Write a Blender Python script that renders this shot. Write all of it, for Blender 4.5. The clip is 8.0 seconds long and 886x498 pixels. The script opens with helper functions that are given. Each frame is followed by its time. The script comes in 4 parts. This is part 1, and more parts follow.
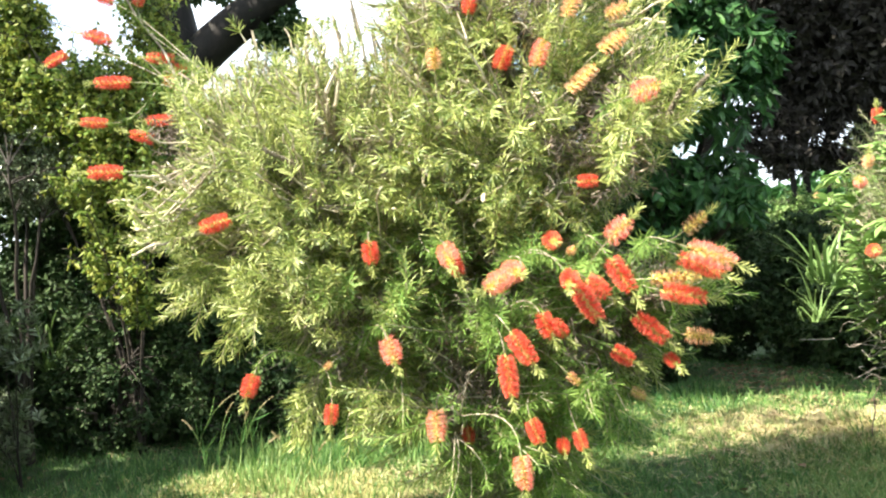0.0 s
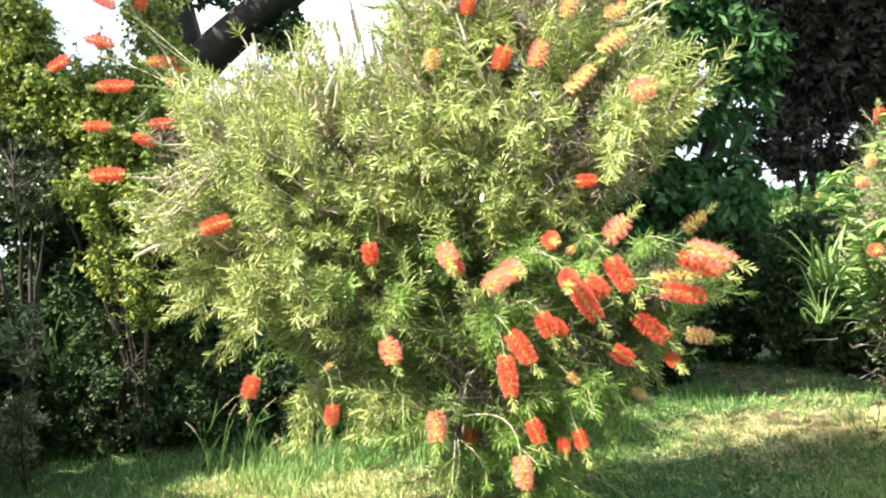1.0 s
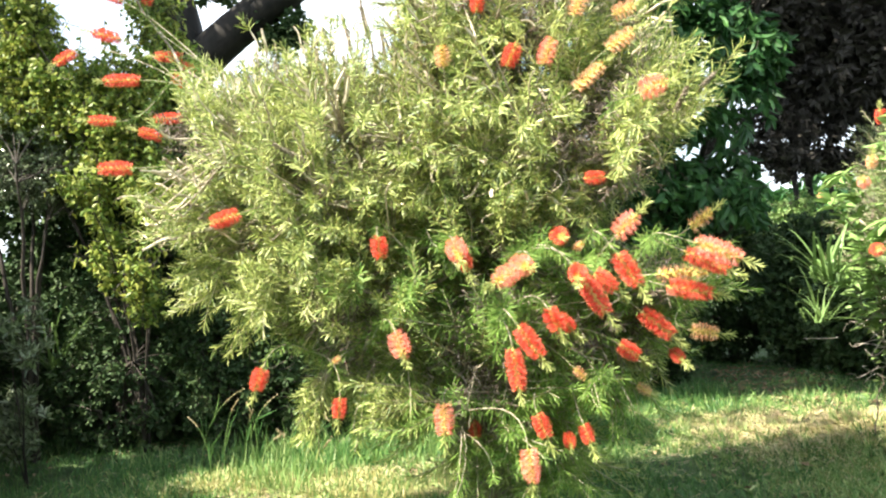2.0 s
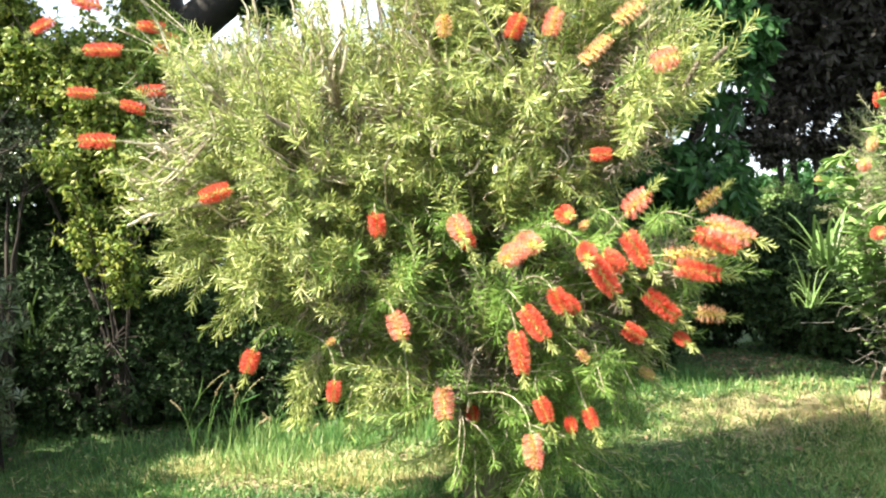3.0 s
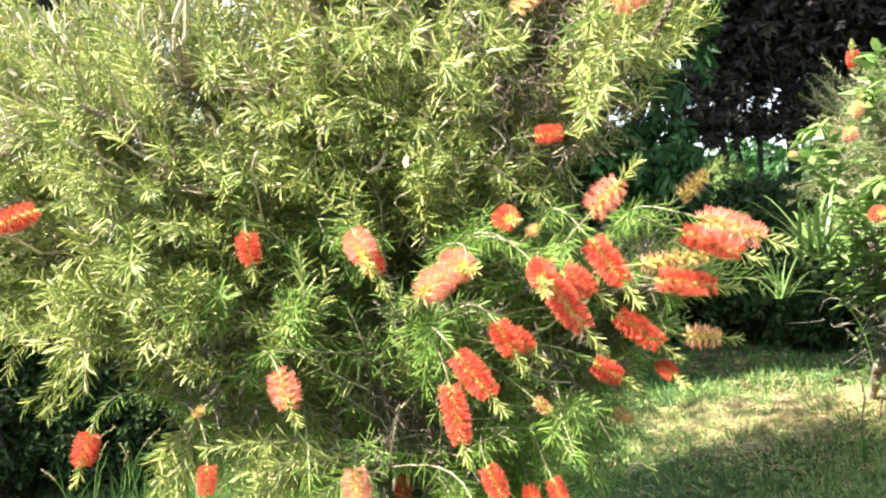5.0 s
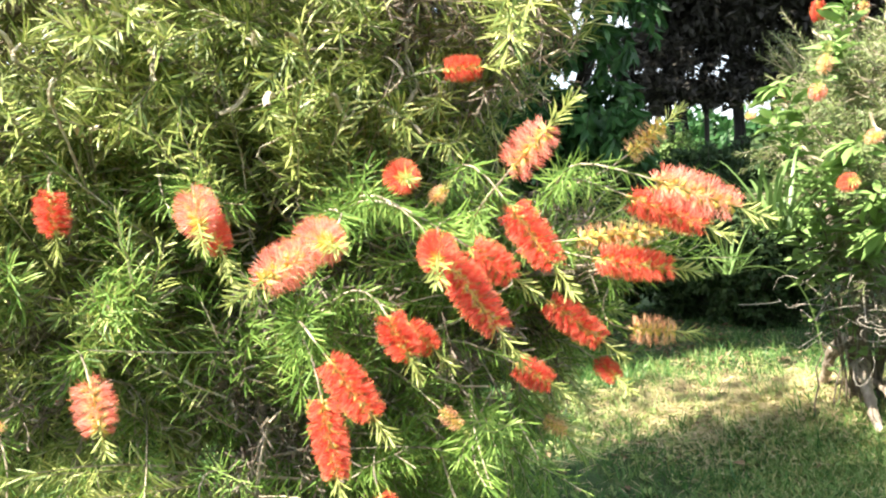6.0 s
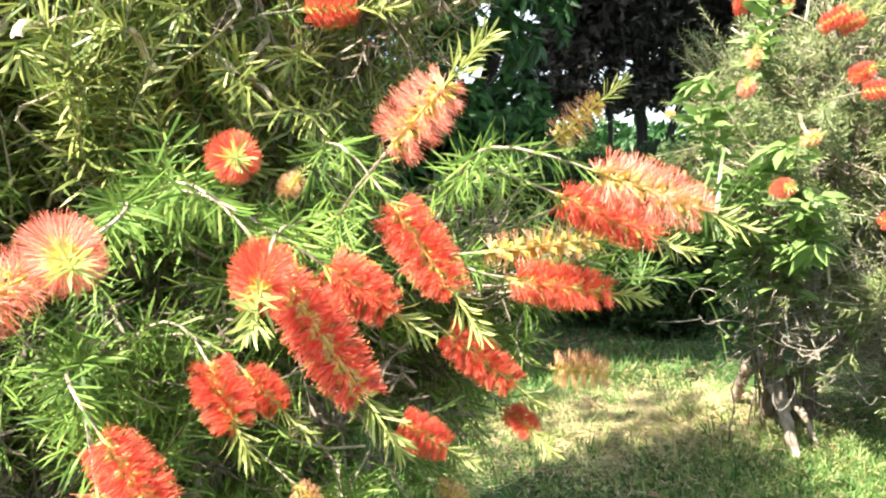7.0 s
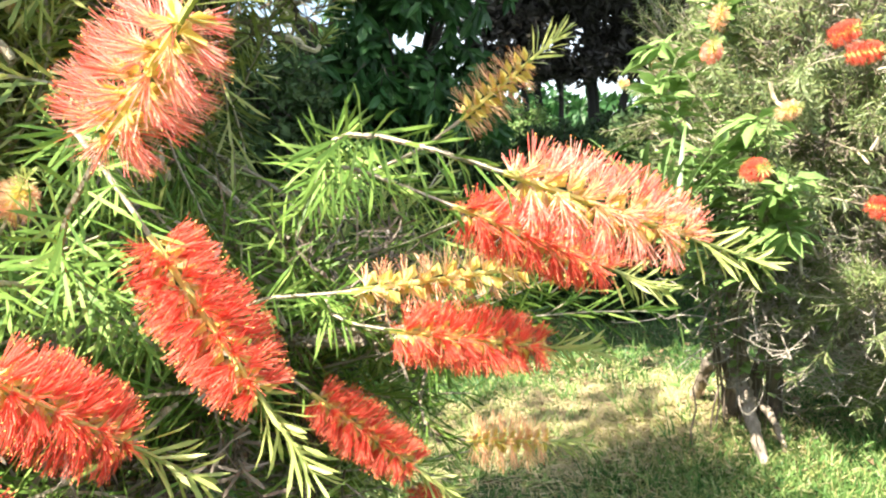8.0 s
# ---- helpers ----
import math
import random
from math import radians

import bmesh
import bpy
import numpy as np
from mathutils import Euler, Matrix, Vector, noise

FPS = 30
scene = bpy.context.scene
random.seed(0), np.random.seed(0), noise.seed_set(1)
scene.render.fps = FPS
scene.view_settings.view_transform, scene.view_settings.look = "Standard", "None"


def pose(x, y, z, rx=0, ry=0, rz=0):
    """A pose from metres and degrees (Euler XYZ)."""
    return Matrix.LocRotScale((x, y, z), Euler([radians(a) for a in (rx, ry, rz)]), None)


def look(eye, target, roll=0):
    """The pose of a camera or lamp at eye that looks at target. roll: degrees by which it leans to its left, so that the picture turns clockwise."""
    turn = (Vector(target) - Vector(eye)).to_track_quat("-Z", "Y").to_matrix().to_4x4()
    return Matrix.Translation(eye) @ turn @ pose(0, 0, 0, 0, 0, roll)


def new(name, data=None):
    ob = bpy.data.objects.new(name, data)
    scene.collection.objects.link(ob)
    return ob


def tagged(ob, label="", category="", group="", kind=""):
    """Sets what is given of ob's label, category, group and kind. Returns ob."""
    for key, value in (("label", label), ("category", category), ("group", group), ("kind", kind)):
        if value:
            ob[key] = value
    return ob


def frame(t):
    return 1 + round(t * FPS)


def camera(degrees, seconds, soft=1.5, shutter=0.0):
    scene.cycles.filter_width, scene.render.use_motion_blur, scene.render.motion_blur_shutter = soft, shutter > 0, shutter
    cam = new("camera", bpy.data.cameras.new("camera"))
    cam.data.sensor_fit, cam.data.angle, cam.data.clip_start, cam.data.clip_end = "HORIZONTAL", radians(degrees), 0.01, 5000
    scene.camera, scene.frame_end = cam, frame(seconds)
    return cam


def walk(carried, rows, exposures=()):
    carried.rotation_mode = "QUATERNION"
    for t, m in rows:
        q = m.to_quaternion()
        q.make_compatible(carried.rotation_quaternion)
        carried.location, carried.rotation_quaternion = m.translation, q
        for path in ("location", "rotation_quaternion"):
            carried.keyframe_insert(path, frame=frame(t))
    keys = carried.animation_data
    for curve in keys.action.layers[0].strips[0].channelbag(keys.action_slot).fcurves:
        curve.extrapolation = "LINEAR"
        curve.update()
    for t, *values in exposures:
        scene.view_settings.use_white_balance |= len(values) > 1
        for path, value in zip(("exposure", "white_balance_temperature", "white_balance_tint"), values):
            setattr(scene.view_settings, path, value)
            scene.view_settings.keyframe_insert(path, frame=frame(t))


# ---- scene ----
cam = camera(61.0, 8.0, soft=2.1)
METRES, EYE, TILT, LEAN, TURN = 2.2, 1.2, -6.0, 0.0, 0.0
PATH = [
    (0, (0.269, -0.077, 1.206), (0.122, 1.917, 1.251), -3.4),
    (0.5, (0.275, -0.076, 1.198), (0.127, 1.918, 1.25), -4.1),
    (1, (0.289, -0.079, 1.193), (0.128, 1.914, 1.249), -3.6),
    (2.3, (0.237, -0.104, 1.176), (0.105, 1.891, 1.23), -2.7),
    (2.5, (0.237, -0.094, 1.194), (0.129, 1.903, 1.236), -2.6),
    (3, (0.166, -0.012, 1.162), (0.072, 1.986, 1.174), -2.7),
    (3.5, (0.219, 0.134, 1.179), (0.101, 2.13, 1.185), -5.1),
    (4, (0.224, 0.282, 1.21), (0.084, 2.277, 1.219), -4.9),
    (4.5, (0.204, 0.455, 1.206), (0.129, 2.453, 1.21), -5.3),
    (4.7, (0.215, 0.526, 1.218), (0.207, 2.526, 1.219), -5.8),
    (5.8, (0.342, 0.988, 1.205), (0.482, 2.982, 1.135), -6.3),
    (6, (0.376, 1.064, 1.203), (0.566, 3.052, 1.101), -5.8),
    (6.5, (0.422, 1.286, 1.215), (0.804, 3.248, 1.135), -5.9),
    (7, (0.474, 1.449, 1.196), (0.919, 3.395, 1.073), -4.4),
    (7.5, (0.606, 1.594, 1.189), (0.992, 3.55, 1.028), -5.5),
    (8, (0.651, 1.768, 1.224), (1.202, 3.68, 1.022), -5.2),
]
walk(cam, [(t, look(eye, target, roll)) for t, eye, target, roll in PATH])

# ---- light ----
SUN_AZ, SUN_EL = radians(236), radians(50)      # compass angle the sun stands at (clockwise from +y), and its height
to_sun = Vector((math.sin(SUN_AZ) * math.cos(SUN_EL), math.cos(SUN_AZ) * math.cos(SUN_EL), math.sin(SUN_EL)))
world = bpy.data.worlds.new("sky")
scene.world = world
world.use_nodes = True
wn, wl = world.node_tree.nodes, world.node_tree.links
sky = wn.new("ShaderNodeTexSky")
sky.sky_type, sky.sun_disc = "NISHITA", False
sky.sun_elevation, sky.sun_rotation = SUN_EL, SUN_AZ
sky.air_density, sky.dust_density, sky.ozone_density = 1.2, 2.0, 1.0
wn["Background"].inputs["Strength"].default_value = 0.082
cloud, cover, veil = wn.new("ShaderNodeTexNoise"), wn.new("ShaderNodeValToRGB"), wn.new("ShaderNodeMix")
cloud.inputs["Scale"].default_value, cloud.inputs["Detail"].default_value = 2.2, 7
cover.color_ramp.elements[0].position, cover.color_ramp.elements[1].position = 0.36, 0.56
veil.data_type = "RGBA"
veil.inputs["B"].default_value = (6.9, 7.6, 8.5, 1)      # thin bright summer cloud
wl.new(wn.new("ShaderNodeTexCoord").outputs["Generated"], cloud.inputs["Vector"])
wl.new(cloud.outputs["Fac"], cover.inputs[0])
wl.new(cover.outputs[0], veil.inputs["Factor"])
wl.new(sky.outputs[0], veil.inputs["A"])
wl.new(veil.outputs["Result"], wn["Background"].inputs["Color"])
lamp = bpy.data.lights.new("sun", "SUN")
lamp.energy, lamp.angle, lamp.color = 4.75, radians(0.6), (1.0, 0.92, 0.76)
sun = new("sun", lamp)
sun.matrix_world = look((0, 0, 12), Vector((0, 0, 12)) - to_sun)
scene.view_settings.exposure = 2.06

rng = np.random.default_rng(7)


# ---- materials ----
def material(name):
    m = bpy.data.materials.new(name)
    m.use_nodes = True
    n, l = m.node_tree.nodes, m.node_tree.links
    return m, n, l, n["Principled BSDF"]


def ramp(n, stops):
    r = n.new("ShaderNodeValToRGB")
    el = r.color_ramp.elements
    while len(el) < len(stops):
        el.new(0.5)
    for e, (at, c) in zip(el, stops):
        e.position, e.color = at, (*c, 1)
    return r


def leaf_material(name, stops, rough=0.45, through_light=0.25, scale=6.0, spec=0.5):
    """Leaves or petals: a colour of its own for every leaf, drifting over the plant, some light let through."""
    m, n, l, b = material(name)
    geo, tex, co = n.new("ShaderNodeNewGeometry"), n.new("ShaderNodeTexNoise"), n.new("ShaderNodeTexCoord")
    tex.inputs["Scale"].default_value, tex.inputs["Detail"].default_value = scale, 2
    l.new(co.outputs["Object"], tex.inputs["Vector"])
    mix = n.new("ShaderNodeMath")
    mix.operation = "MULTIPLY_ADD"
    mix.inputs[1].default_value = 0.55
    sc = n.new("ShaderNodeMath")
    sc.operation = "MULTIPLY"
    sc.inputs[1].default_value = 0.45
    l.new(tex.outputs["Fac"], sc.inputs[0])
    l.new(geo.outputs["Random Per Island"], mix.inputs[0])
    l.new(sc.outputs[0], mix.inputs[2])
    r = ramp(n, stops)
    l.new(mix.outputs[0], r.inputs[0])
    l.new(r.outputs[0], b.inputs["Base Color"])
    b.inputs["Roughness"].default_value = rough
    b.inputs["Specular IOR Level"].default_value = spec
    if through_light:
        t, ms = n.new("ShaderNodeBsdfTranslucent"), n.new("ShaderNodeMixShader")
        ms.inputs[0].default_value = through_light
        l.new(r.outputs[0], t.inputs["Color"])
        l.new(b.outputs[0], ms.inputs[1])
        l.new(t.outputs[0], ms.inputs[2])
        l.new(ms.outputs[0], n["Material Output"].inputs["Surface"])
    return m


def bark_material(name, dark, light, scale=18.0, rough=0.85, bump=0.6):
    m, n, l, b = material(name)
    co, t1, t2 = n.new("ShaderNodeTexCoord"), n.new("ShaderNodeTexNoise"), n.new("ShaderNodeTexNoise")
    mp = n.new("ShaderNodeMapping")
    mp.inputs["Scale"].default_value = (1, 1, 0.25)
    l.new(co.outputs["Object"], mp.inputs["Vector"])
    t1.inputs["Scale"].default_value, t1.inputs["Detail"].default_value = scale, 6
    t2.inputs["Scale"].default_value, t2.inputs["Detail"].default_value = scale * 5, 4
    l.new(mp.outputs[0], t1.inputs["Vector"])
    l.new(mp.outputs[0], t2.inputs["Vector"])
    r = ramp(n, [(0.3, dark), (0.7, light)])
    l.new(t1.outputs["Fac"], r.inputs[0])
    l.new(r.outputs[0], b.inputs["Base Color"])
    b.inputs["Roughness"].default_value = rough
    bp = n.new("ShaderNodeBump")
    bp.inputs["Strength"].default_value, bp.inputs["Distance"].default_value = bump, 0.01
    l.new(t2.outputs["Fac"], bp.inputs["Height"])
    l.new(bp.outputs[0], b.inputs["Normal"])
    return m


M_LEAF = leaf_material("bottlebrush_leaf", [(0.1, (0.025, 0.055, 0.012)), (0.35, (0.17, 0.24, 0.058)), (0.64, (0.44, 0.485, 0.145)), (0.9, (0.68, 0.68, 0.38))], 0.42, 0.2, 3.0, 0.4)
M_LEAF_YOUNG = leaf_material("bottlebrush_young_leaf", [(0.1, (0.03, 0.075, 0.014)), (0.37, (0.115, 0.215, 0.04)), (0.67, (0.235, 0.365, 0.08)), (0.93, (0.4, 0.5, 0.165))], 0.5, 0.2, 3.0, 0.25)
M_LEAF_GREY = leaf_material("bottlebrush_leaf_grey", [(0.0, (0.06, 0.105, 0.036)), (0.5, (0.18, 0.235, 0.08)), (1.0, (0.38, 0.37, 0.19))], 0.45, 0.22, 3.0)
M_SHOOT = leaf_material("young_shoot", [(0.1, (0.3, 0.38, 0.09)), (0.9, (0.58, 0.6, 0.24))], 0.5, 0.35)
M_RED = leaf_material("red_stamen", [(0.15, (0.74, 0.06, 0.045)), (0.55, (0.88, 0.165, 0.11)), (0.9, (0.91, 0.4, 0.29))], 0.5, 0.38, 25.0, 0.3)
M_PINK = leaf_material("pale_stamen", [(0.15, (0.86, 0.1, 0.085)), (0.42, (0.92, 0.25, 0.205)), (0.68, (0.93, 0.5, 0.42)), (0.92, (0.93, 0.79, 0.67))], 0.5, 0.38, 25.0, 0.3)
M_CREAM = leaf_material("stamen_foot", [(0.1, (0.88, 0.42, 0.24)), (0.5, (0.9, 0.72, 0.42)), (0.9, (0.92, 0.85, 0.6))], 0.5, 0.35, 25.0, 0.3)
M_FADED = leaf_material("faded_stamen", [(0.1, (0.86, 0.24, 0.16)), (0.5, (0.88, 0.52, 0.32)), (0.9, (0.9, 0.78, 0.5))], 0.6, 0.3, 25.0, 0.3)
M_CALYX = leaf_material("calyx", [(0.1, (0.7, 0.5, 0.09)), (0.9, (0.82, 0.77, 0.28))], 0.5, 0.25, 30.0)
M_ANTHER = leaf_material("anther", [(0.0, (0.6, 0.12, 0.04)), (1.0, (0.8, 0.5, 0.12))], 0.5, 0.0, 30.0)
M_TWIG = bark_material("twig_bark", (0.2, 0.155, 0.11), (0.55, 0.48, 0.38), 30)
M_STICK = bark_material("bleached_stick", (0.34, 0.27, 0.18), (0.8, 0.71, 0.55), 40)
M_DEAD = leaf_material("dead_shrub_leaf", [(0.1, (0.07, 0.055, 0.045)), (0.5, (0.19, 0.15, 0.12)), (0.9, (0.42, 0.36, 0.31))], 0.8, 0.1, 6.0, 0.2)
M_BARK = bark_material("shrub_bark", (0.09, 0.065, 0.05), (0.30, 0.24, 0.19), 22)
M_ROOT = bark_material("weathered_wood", (0.2, 0.155, 0.12), (0.6, 0.5, 0.41), 34, 0.9, 1.0)
M_TRUNK = bark_material("tree_bark", (0.02, 0.016, 0.013), (0.065, 0.052, 0.042), 9)
# copy of the tree bark, darkened to stand in for shade and backlight
M_SHADE = bark_material("shaded_bark", (0.008, 0.007, 0.006), (0.028, 0.023, 0.02), 9)
M_DEADWOOD = bark_material("dead_twig", (0.2, 0.17, 0.145), (0.5, 0.44, 0.39), 30)
M_SEED = bark_material("seed_capsule", (0.2, 0.16, 0.12), (0.47, 0.4, 0.32), 90, 0.8, 0.8)
M_HEDGE = leaf_material("hedge_leaf", [(0.1, (0.024, 0.05, 0.022)), (0.5, (0.05, 0.092, 0.034)), (0.9, (0.1, 0.15, 0.055))], 0.6, 0.15, 1.5, 0.2)
M_YELLOW = leaf_material("golden_leaf", [(0.1, (0.05, 0.11, 0.022)), (0.45, (0.17, 0.25, 0.04)), (0.9, (0.42, 0.43, 0.09))], 0.45, 0.28, 2.5, 0.3)
M_GLOSSY = leaf_material("small_glossy_leaf", [(0.1, (0.06, 0.1, 0.045)), (0.5, (0.16, 0.21, 0.1)), (0.9, (0.34, 0.38, 0.26))], 0.3, 0.15, 2.5)
M_TREE = leaf_material("broad_tree_leaf", [(0.1, (0.016, 0.052, 0.018)), (0.5, (0.04, 0.12, 0.034)), (0.9, (0.09, 0.2, 0.055))], 0.45, 0.25, 1.2, 0.35)
# evergreen leaf colour kept near black, in place of the shade on it
M_DARK = leaf_material("shaded_evergreen_leaf", [(0.1, (0.032, 0.029, 0.029)), (0.9, (0.078, 0.071, 0.058))], 0.6, 0.1, 1.2, 0.3)
M_CLIMB = leaf_material("climber_leaf", [(0.1, (0.09, 0.19, 0.05)), (0.5, (0.21, 0.34, 0.1)), (0.9, (0.42, 0.5, 0.22))], 0.42, 0.25, 4.0, 0.3)
M_STRAP = leaf_material("strap_leaf", [(0.0, (0.07, 0.15, 0.045)), (1.0, (0.22, 0.33, 0.1))], 0.4, 0.2, 4.0)
M_GRASS = leaf_material("grass_blade", [(0.1, (0.035, 0.115, 0.034)), (0.5, (0.085, 0.21, 0.055)), (0.75, (0.18, 0.31, 0.085)), (0.95, (0.4, 0.41, 0.19))], 0.45, 0.3, 1.3)
# dry grass lightened so that its colour carries the sunlit patches
M_DRY = leaf_material("sunlit_dry_grass", [(0.1, (0.22, 0.25, 0.08)), (0.4, (0.4, 0.4, 0.15)), (0.7, (0.57, 0.52, 0.26)), (0.95, (0.68, 0.6, 0.38))], 0.55, 0.3, 3.0)
M_LONG = leaf_material("long_grass", [(0.1, (0.085, 0.19, 0.05)), (0.5, (0.21, 0.35, 0.1)), (0.9, (0.44, 0.5, 0.22))], 0.5, 0.3, 3.0)
M_STRAW = leaf_material("dry_straw", [(0.1, (0.34, 0.26, 0.14)), (0.9, (0.66, 0.56, 0.36))], 0.6, 0.2, 8.0)
M_LITTER = leaf_material("dead_leaf", [(0.0, (0.1, 0.06, 0.035)), (0.6, (0.24, 0.16, 0.09)), (1.0, (0.36, 0.27, 0.16))], 0.75, 0.1, 5.0)


def ground_material():
    m, n, l, b = material("soil_and_turf")
    co = n.new("ShaderNodeTexCoord")
    big, mid, fine = (n.new("ShaderNodeTexNoise") for _ in range(3))
    for t, s, d in ((big, 0.9, 4), (mid, 9.0, 6), (fine, 70.0, 6)):
        t.inputs["Scale"].default_value, t.inputs["Detail"].default_value = s, d
        l.new(co.outputs["Object"], t.inputs["Vector"])
    turf = ramp(n, [(0.3, (0.026, 0.055, 0.016)), (0.55, (0.06, 0.105, 0.03)), (0.75, (0.13, 0.145, 0.055))])
    soil = ramp(n, [(0.3, (0.06, 0.045, 0.028)), (0.7, (0.18, 0.135, 0.08))])
    l.new(mid.outputs["Fac"], turf.inputs[0])
    l.new(fine.outputs["Fac"], soil.inputs[0])
    cut = ramp(n, [(0.58, (0, 0, 0)), (0.74, (1, 1, 1))])
    l.new(big.outputs["Fac"], cut.inputs[0])
    mx = n.new("ShaderNodeMix")
    mx.data_type = "RGBA"
    l.new(cut.outputs[0], mx.inputs["Factor"])
    l.new(turf.outputs[0], mx.inputs["A"])
    l.new(soil.outputs[0], mx.inputs["B"])
    # worn ground covered in dry thatch beside the smaller shrub; past the large one its colour stands in for sunlight
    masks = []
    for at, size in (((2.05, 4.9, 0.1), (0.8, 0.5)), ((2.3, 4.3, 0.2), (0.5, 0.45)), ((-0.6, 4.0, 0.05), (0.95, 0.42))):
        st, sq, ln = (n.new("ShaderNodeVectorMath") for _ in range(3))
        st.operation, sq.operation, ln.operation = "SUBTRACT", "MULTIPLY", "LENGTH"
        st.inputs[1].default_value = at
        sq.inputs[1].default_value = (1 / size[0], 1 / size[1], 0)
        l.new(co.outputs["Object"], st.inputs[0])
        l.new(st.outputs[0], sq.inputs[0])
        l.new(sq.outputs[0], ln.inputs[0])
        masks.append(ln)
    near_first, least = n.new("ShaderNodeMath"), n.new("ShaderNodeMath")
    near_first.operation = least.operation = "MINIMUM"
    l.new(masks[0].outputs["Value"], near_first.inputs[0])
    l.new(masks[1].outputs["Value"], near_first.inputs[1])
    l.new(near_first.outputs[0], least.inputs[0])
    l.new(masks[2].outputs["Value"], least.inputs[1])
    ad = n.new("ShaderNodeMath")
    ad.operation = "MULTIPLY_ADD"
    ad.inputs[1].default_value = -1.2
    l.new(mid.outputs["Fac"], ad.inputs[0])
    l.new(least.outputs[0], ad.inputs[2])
    worn_sunlit = ramp(n, [(0.0, (1, 1, 1)), (0.35, (0, 0, 0))])
    l.new(ad.outputs[0], worn_sunlit.inputs[0])
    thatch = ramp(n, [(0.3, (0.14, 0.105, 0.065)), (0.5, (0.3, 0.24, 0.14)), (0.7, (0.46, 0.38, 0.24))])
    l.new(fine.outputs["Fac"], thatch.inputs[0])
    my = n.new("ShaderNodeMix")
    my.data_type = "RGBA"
    l.new(worn_sunlit.outputs[0], my.inputs["Factor"])
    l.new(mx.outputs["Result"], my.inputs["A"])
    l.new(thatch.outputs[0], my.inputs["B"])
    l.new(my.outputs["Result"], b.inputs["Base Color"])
    b.inputs["Roughness"].default_value = 0.95
    bp = n.new("ShaderNodeBump")
    bp.inputs["Strength"].default_value, bp.inputs["Distance"].default_value = 0.8, 0.02
    l.new(fine.outputs["Fac"], bp.inputs["Height"])
    l.new(bp.outputs[0], b.inputs["Normal"])
    return m


M_WEED = leaf_material("lawn_weed_leaf", [(0.0, (0.14, 0.23, 0.06)), (0.6, (0.3, 0.38, 0.13)), (1.0, (0.52, 0.52, 0.25))], 0.5, 0.25, 3.0)
M_GROUND = ground_material()


# ---- mesh helpers ----
def unit(v):
    return v / np.maximum(np.linalg.norm(v, axis=-1, keepdims=True), 1e-9)


def mesh_of(name, verts, faces, materials, index=None, smooth=False):
    """faces: a list of integer arrays, each (n, corners)."""
    me = bpy.data.meshes.new(name)
    verts = np.asarray(verts, dtype=np.float32).reshape(-1, 3)
    me.vertices.add(len(verts))
    me.vertices.foreach_set("co", verts.ravel())
    corners = np.concatenate([f.ravel() for f in faces]).astype(np.int32)
    sizes = np.concatenate([np.full(len(f), f.shape[1]) for f in faces]).astype(np.int32)
    starts = (np.cumsum(sizes) - sizes).astype(np.int32)
    me.loops.add(len(corners))
    me.loops.foreach_set("vertex_index", corners)
    me.polygons.add(len(sizes))
    me.polygons.foreach_set("loop_start", starts)
    if index is not None:
        me.polygons.foreach_set("material_index", index.astype(np.int32))
    me.update(calc_edges=True)
    me.polygons.foreach_set("use_smooth", np.full(len(sizes), smooth))
    for m in materials:
        me.materials.append(m)
    return me


class Heap:
    """Gathers pieces of one mesh."""

    def __init__(self):
        self.v, self.f, self.m, self.n = [], [], [], 0

    def add(self, verts, faces, mat=0):
        verts = np.asarray(verts, dtype=float).reshape(-1, 3)
        for f in faces:
            f = np.asarray(f)
            if len(f):
                self.f.append(f + self.n)
                self.m.append(np.broadcast_to(mat, len(f)) if np.ndim(mat) == 0 else np.repeat(mat, len(f) // len(mat)))
        self.v.append(verts)
        self.n += len(verts)
        return self

    def mesh(self, name, materials, smooth=False):
        return mesh_of(name, np.concatenate(self.v), self.f, materials, np.concatenate(self.m), smooth)


def child(name, me, parent, label="", at=None):
    ob = new(name, me)
    ob.parent = parent
    if at is not None:
        ob.matrix_basis = at
    return tagged(ob, label)


def thing(name, label, category, group="", kind="", at=(0, 0, 0)):
    ob = new(name)
    ob.location = at
    ob.empty_display_size = 0.1
    return tagged(ob, label, category, group, kind)


# leaf shapes: length along x, width along y, both 1
NEEDLE = (np.array([(0, -.2, 0), (0, .2, 0), (.55, .5, .02), (.55, -.5, .02), (1, 0, -.05)]), [np.array([[0, 3, 2, 1]]), np.array([[3, 4, 2]])])
LINEAR = (np.array([(0, -.28, 0), (0, .28, 0), (.72, .5, .015), (.72, -.5, .015), (1, 0, -.04)]), [np.array([[0, 3, 2, 1]]), np.array([[3, 4, 2]])])
DIAMOND = (np.array([(0, 0, 0), (.45, .5, .07), (1, 0, -.1), (.45, -.5, .07)]), [np.array([[0, 2, 1], [0, 3, 2]])])
BROAD = (np.array([(0, 0, 0), (.5, 0, -.02), (1, 0, -.18), (.25, .42, .06), (.65, .38, .0), (.25, -.42, .06), (.65, -.38, .0)]),
         [np.array([[0, 1, 3], [0, 5, 1]]), np.array([[1, 2, 4, 3], [1, 5, 6, 2]])])


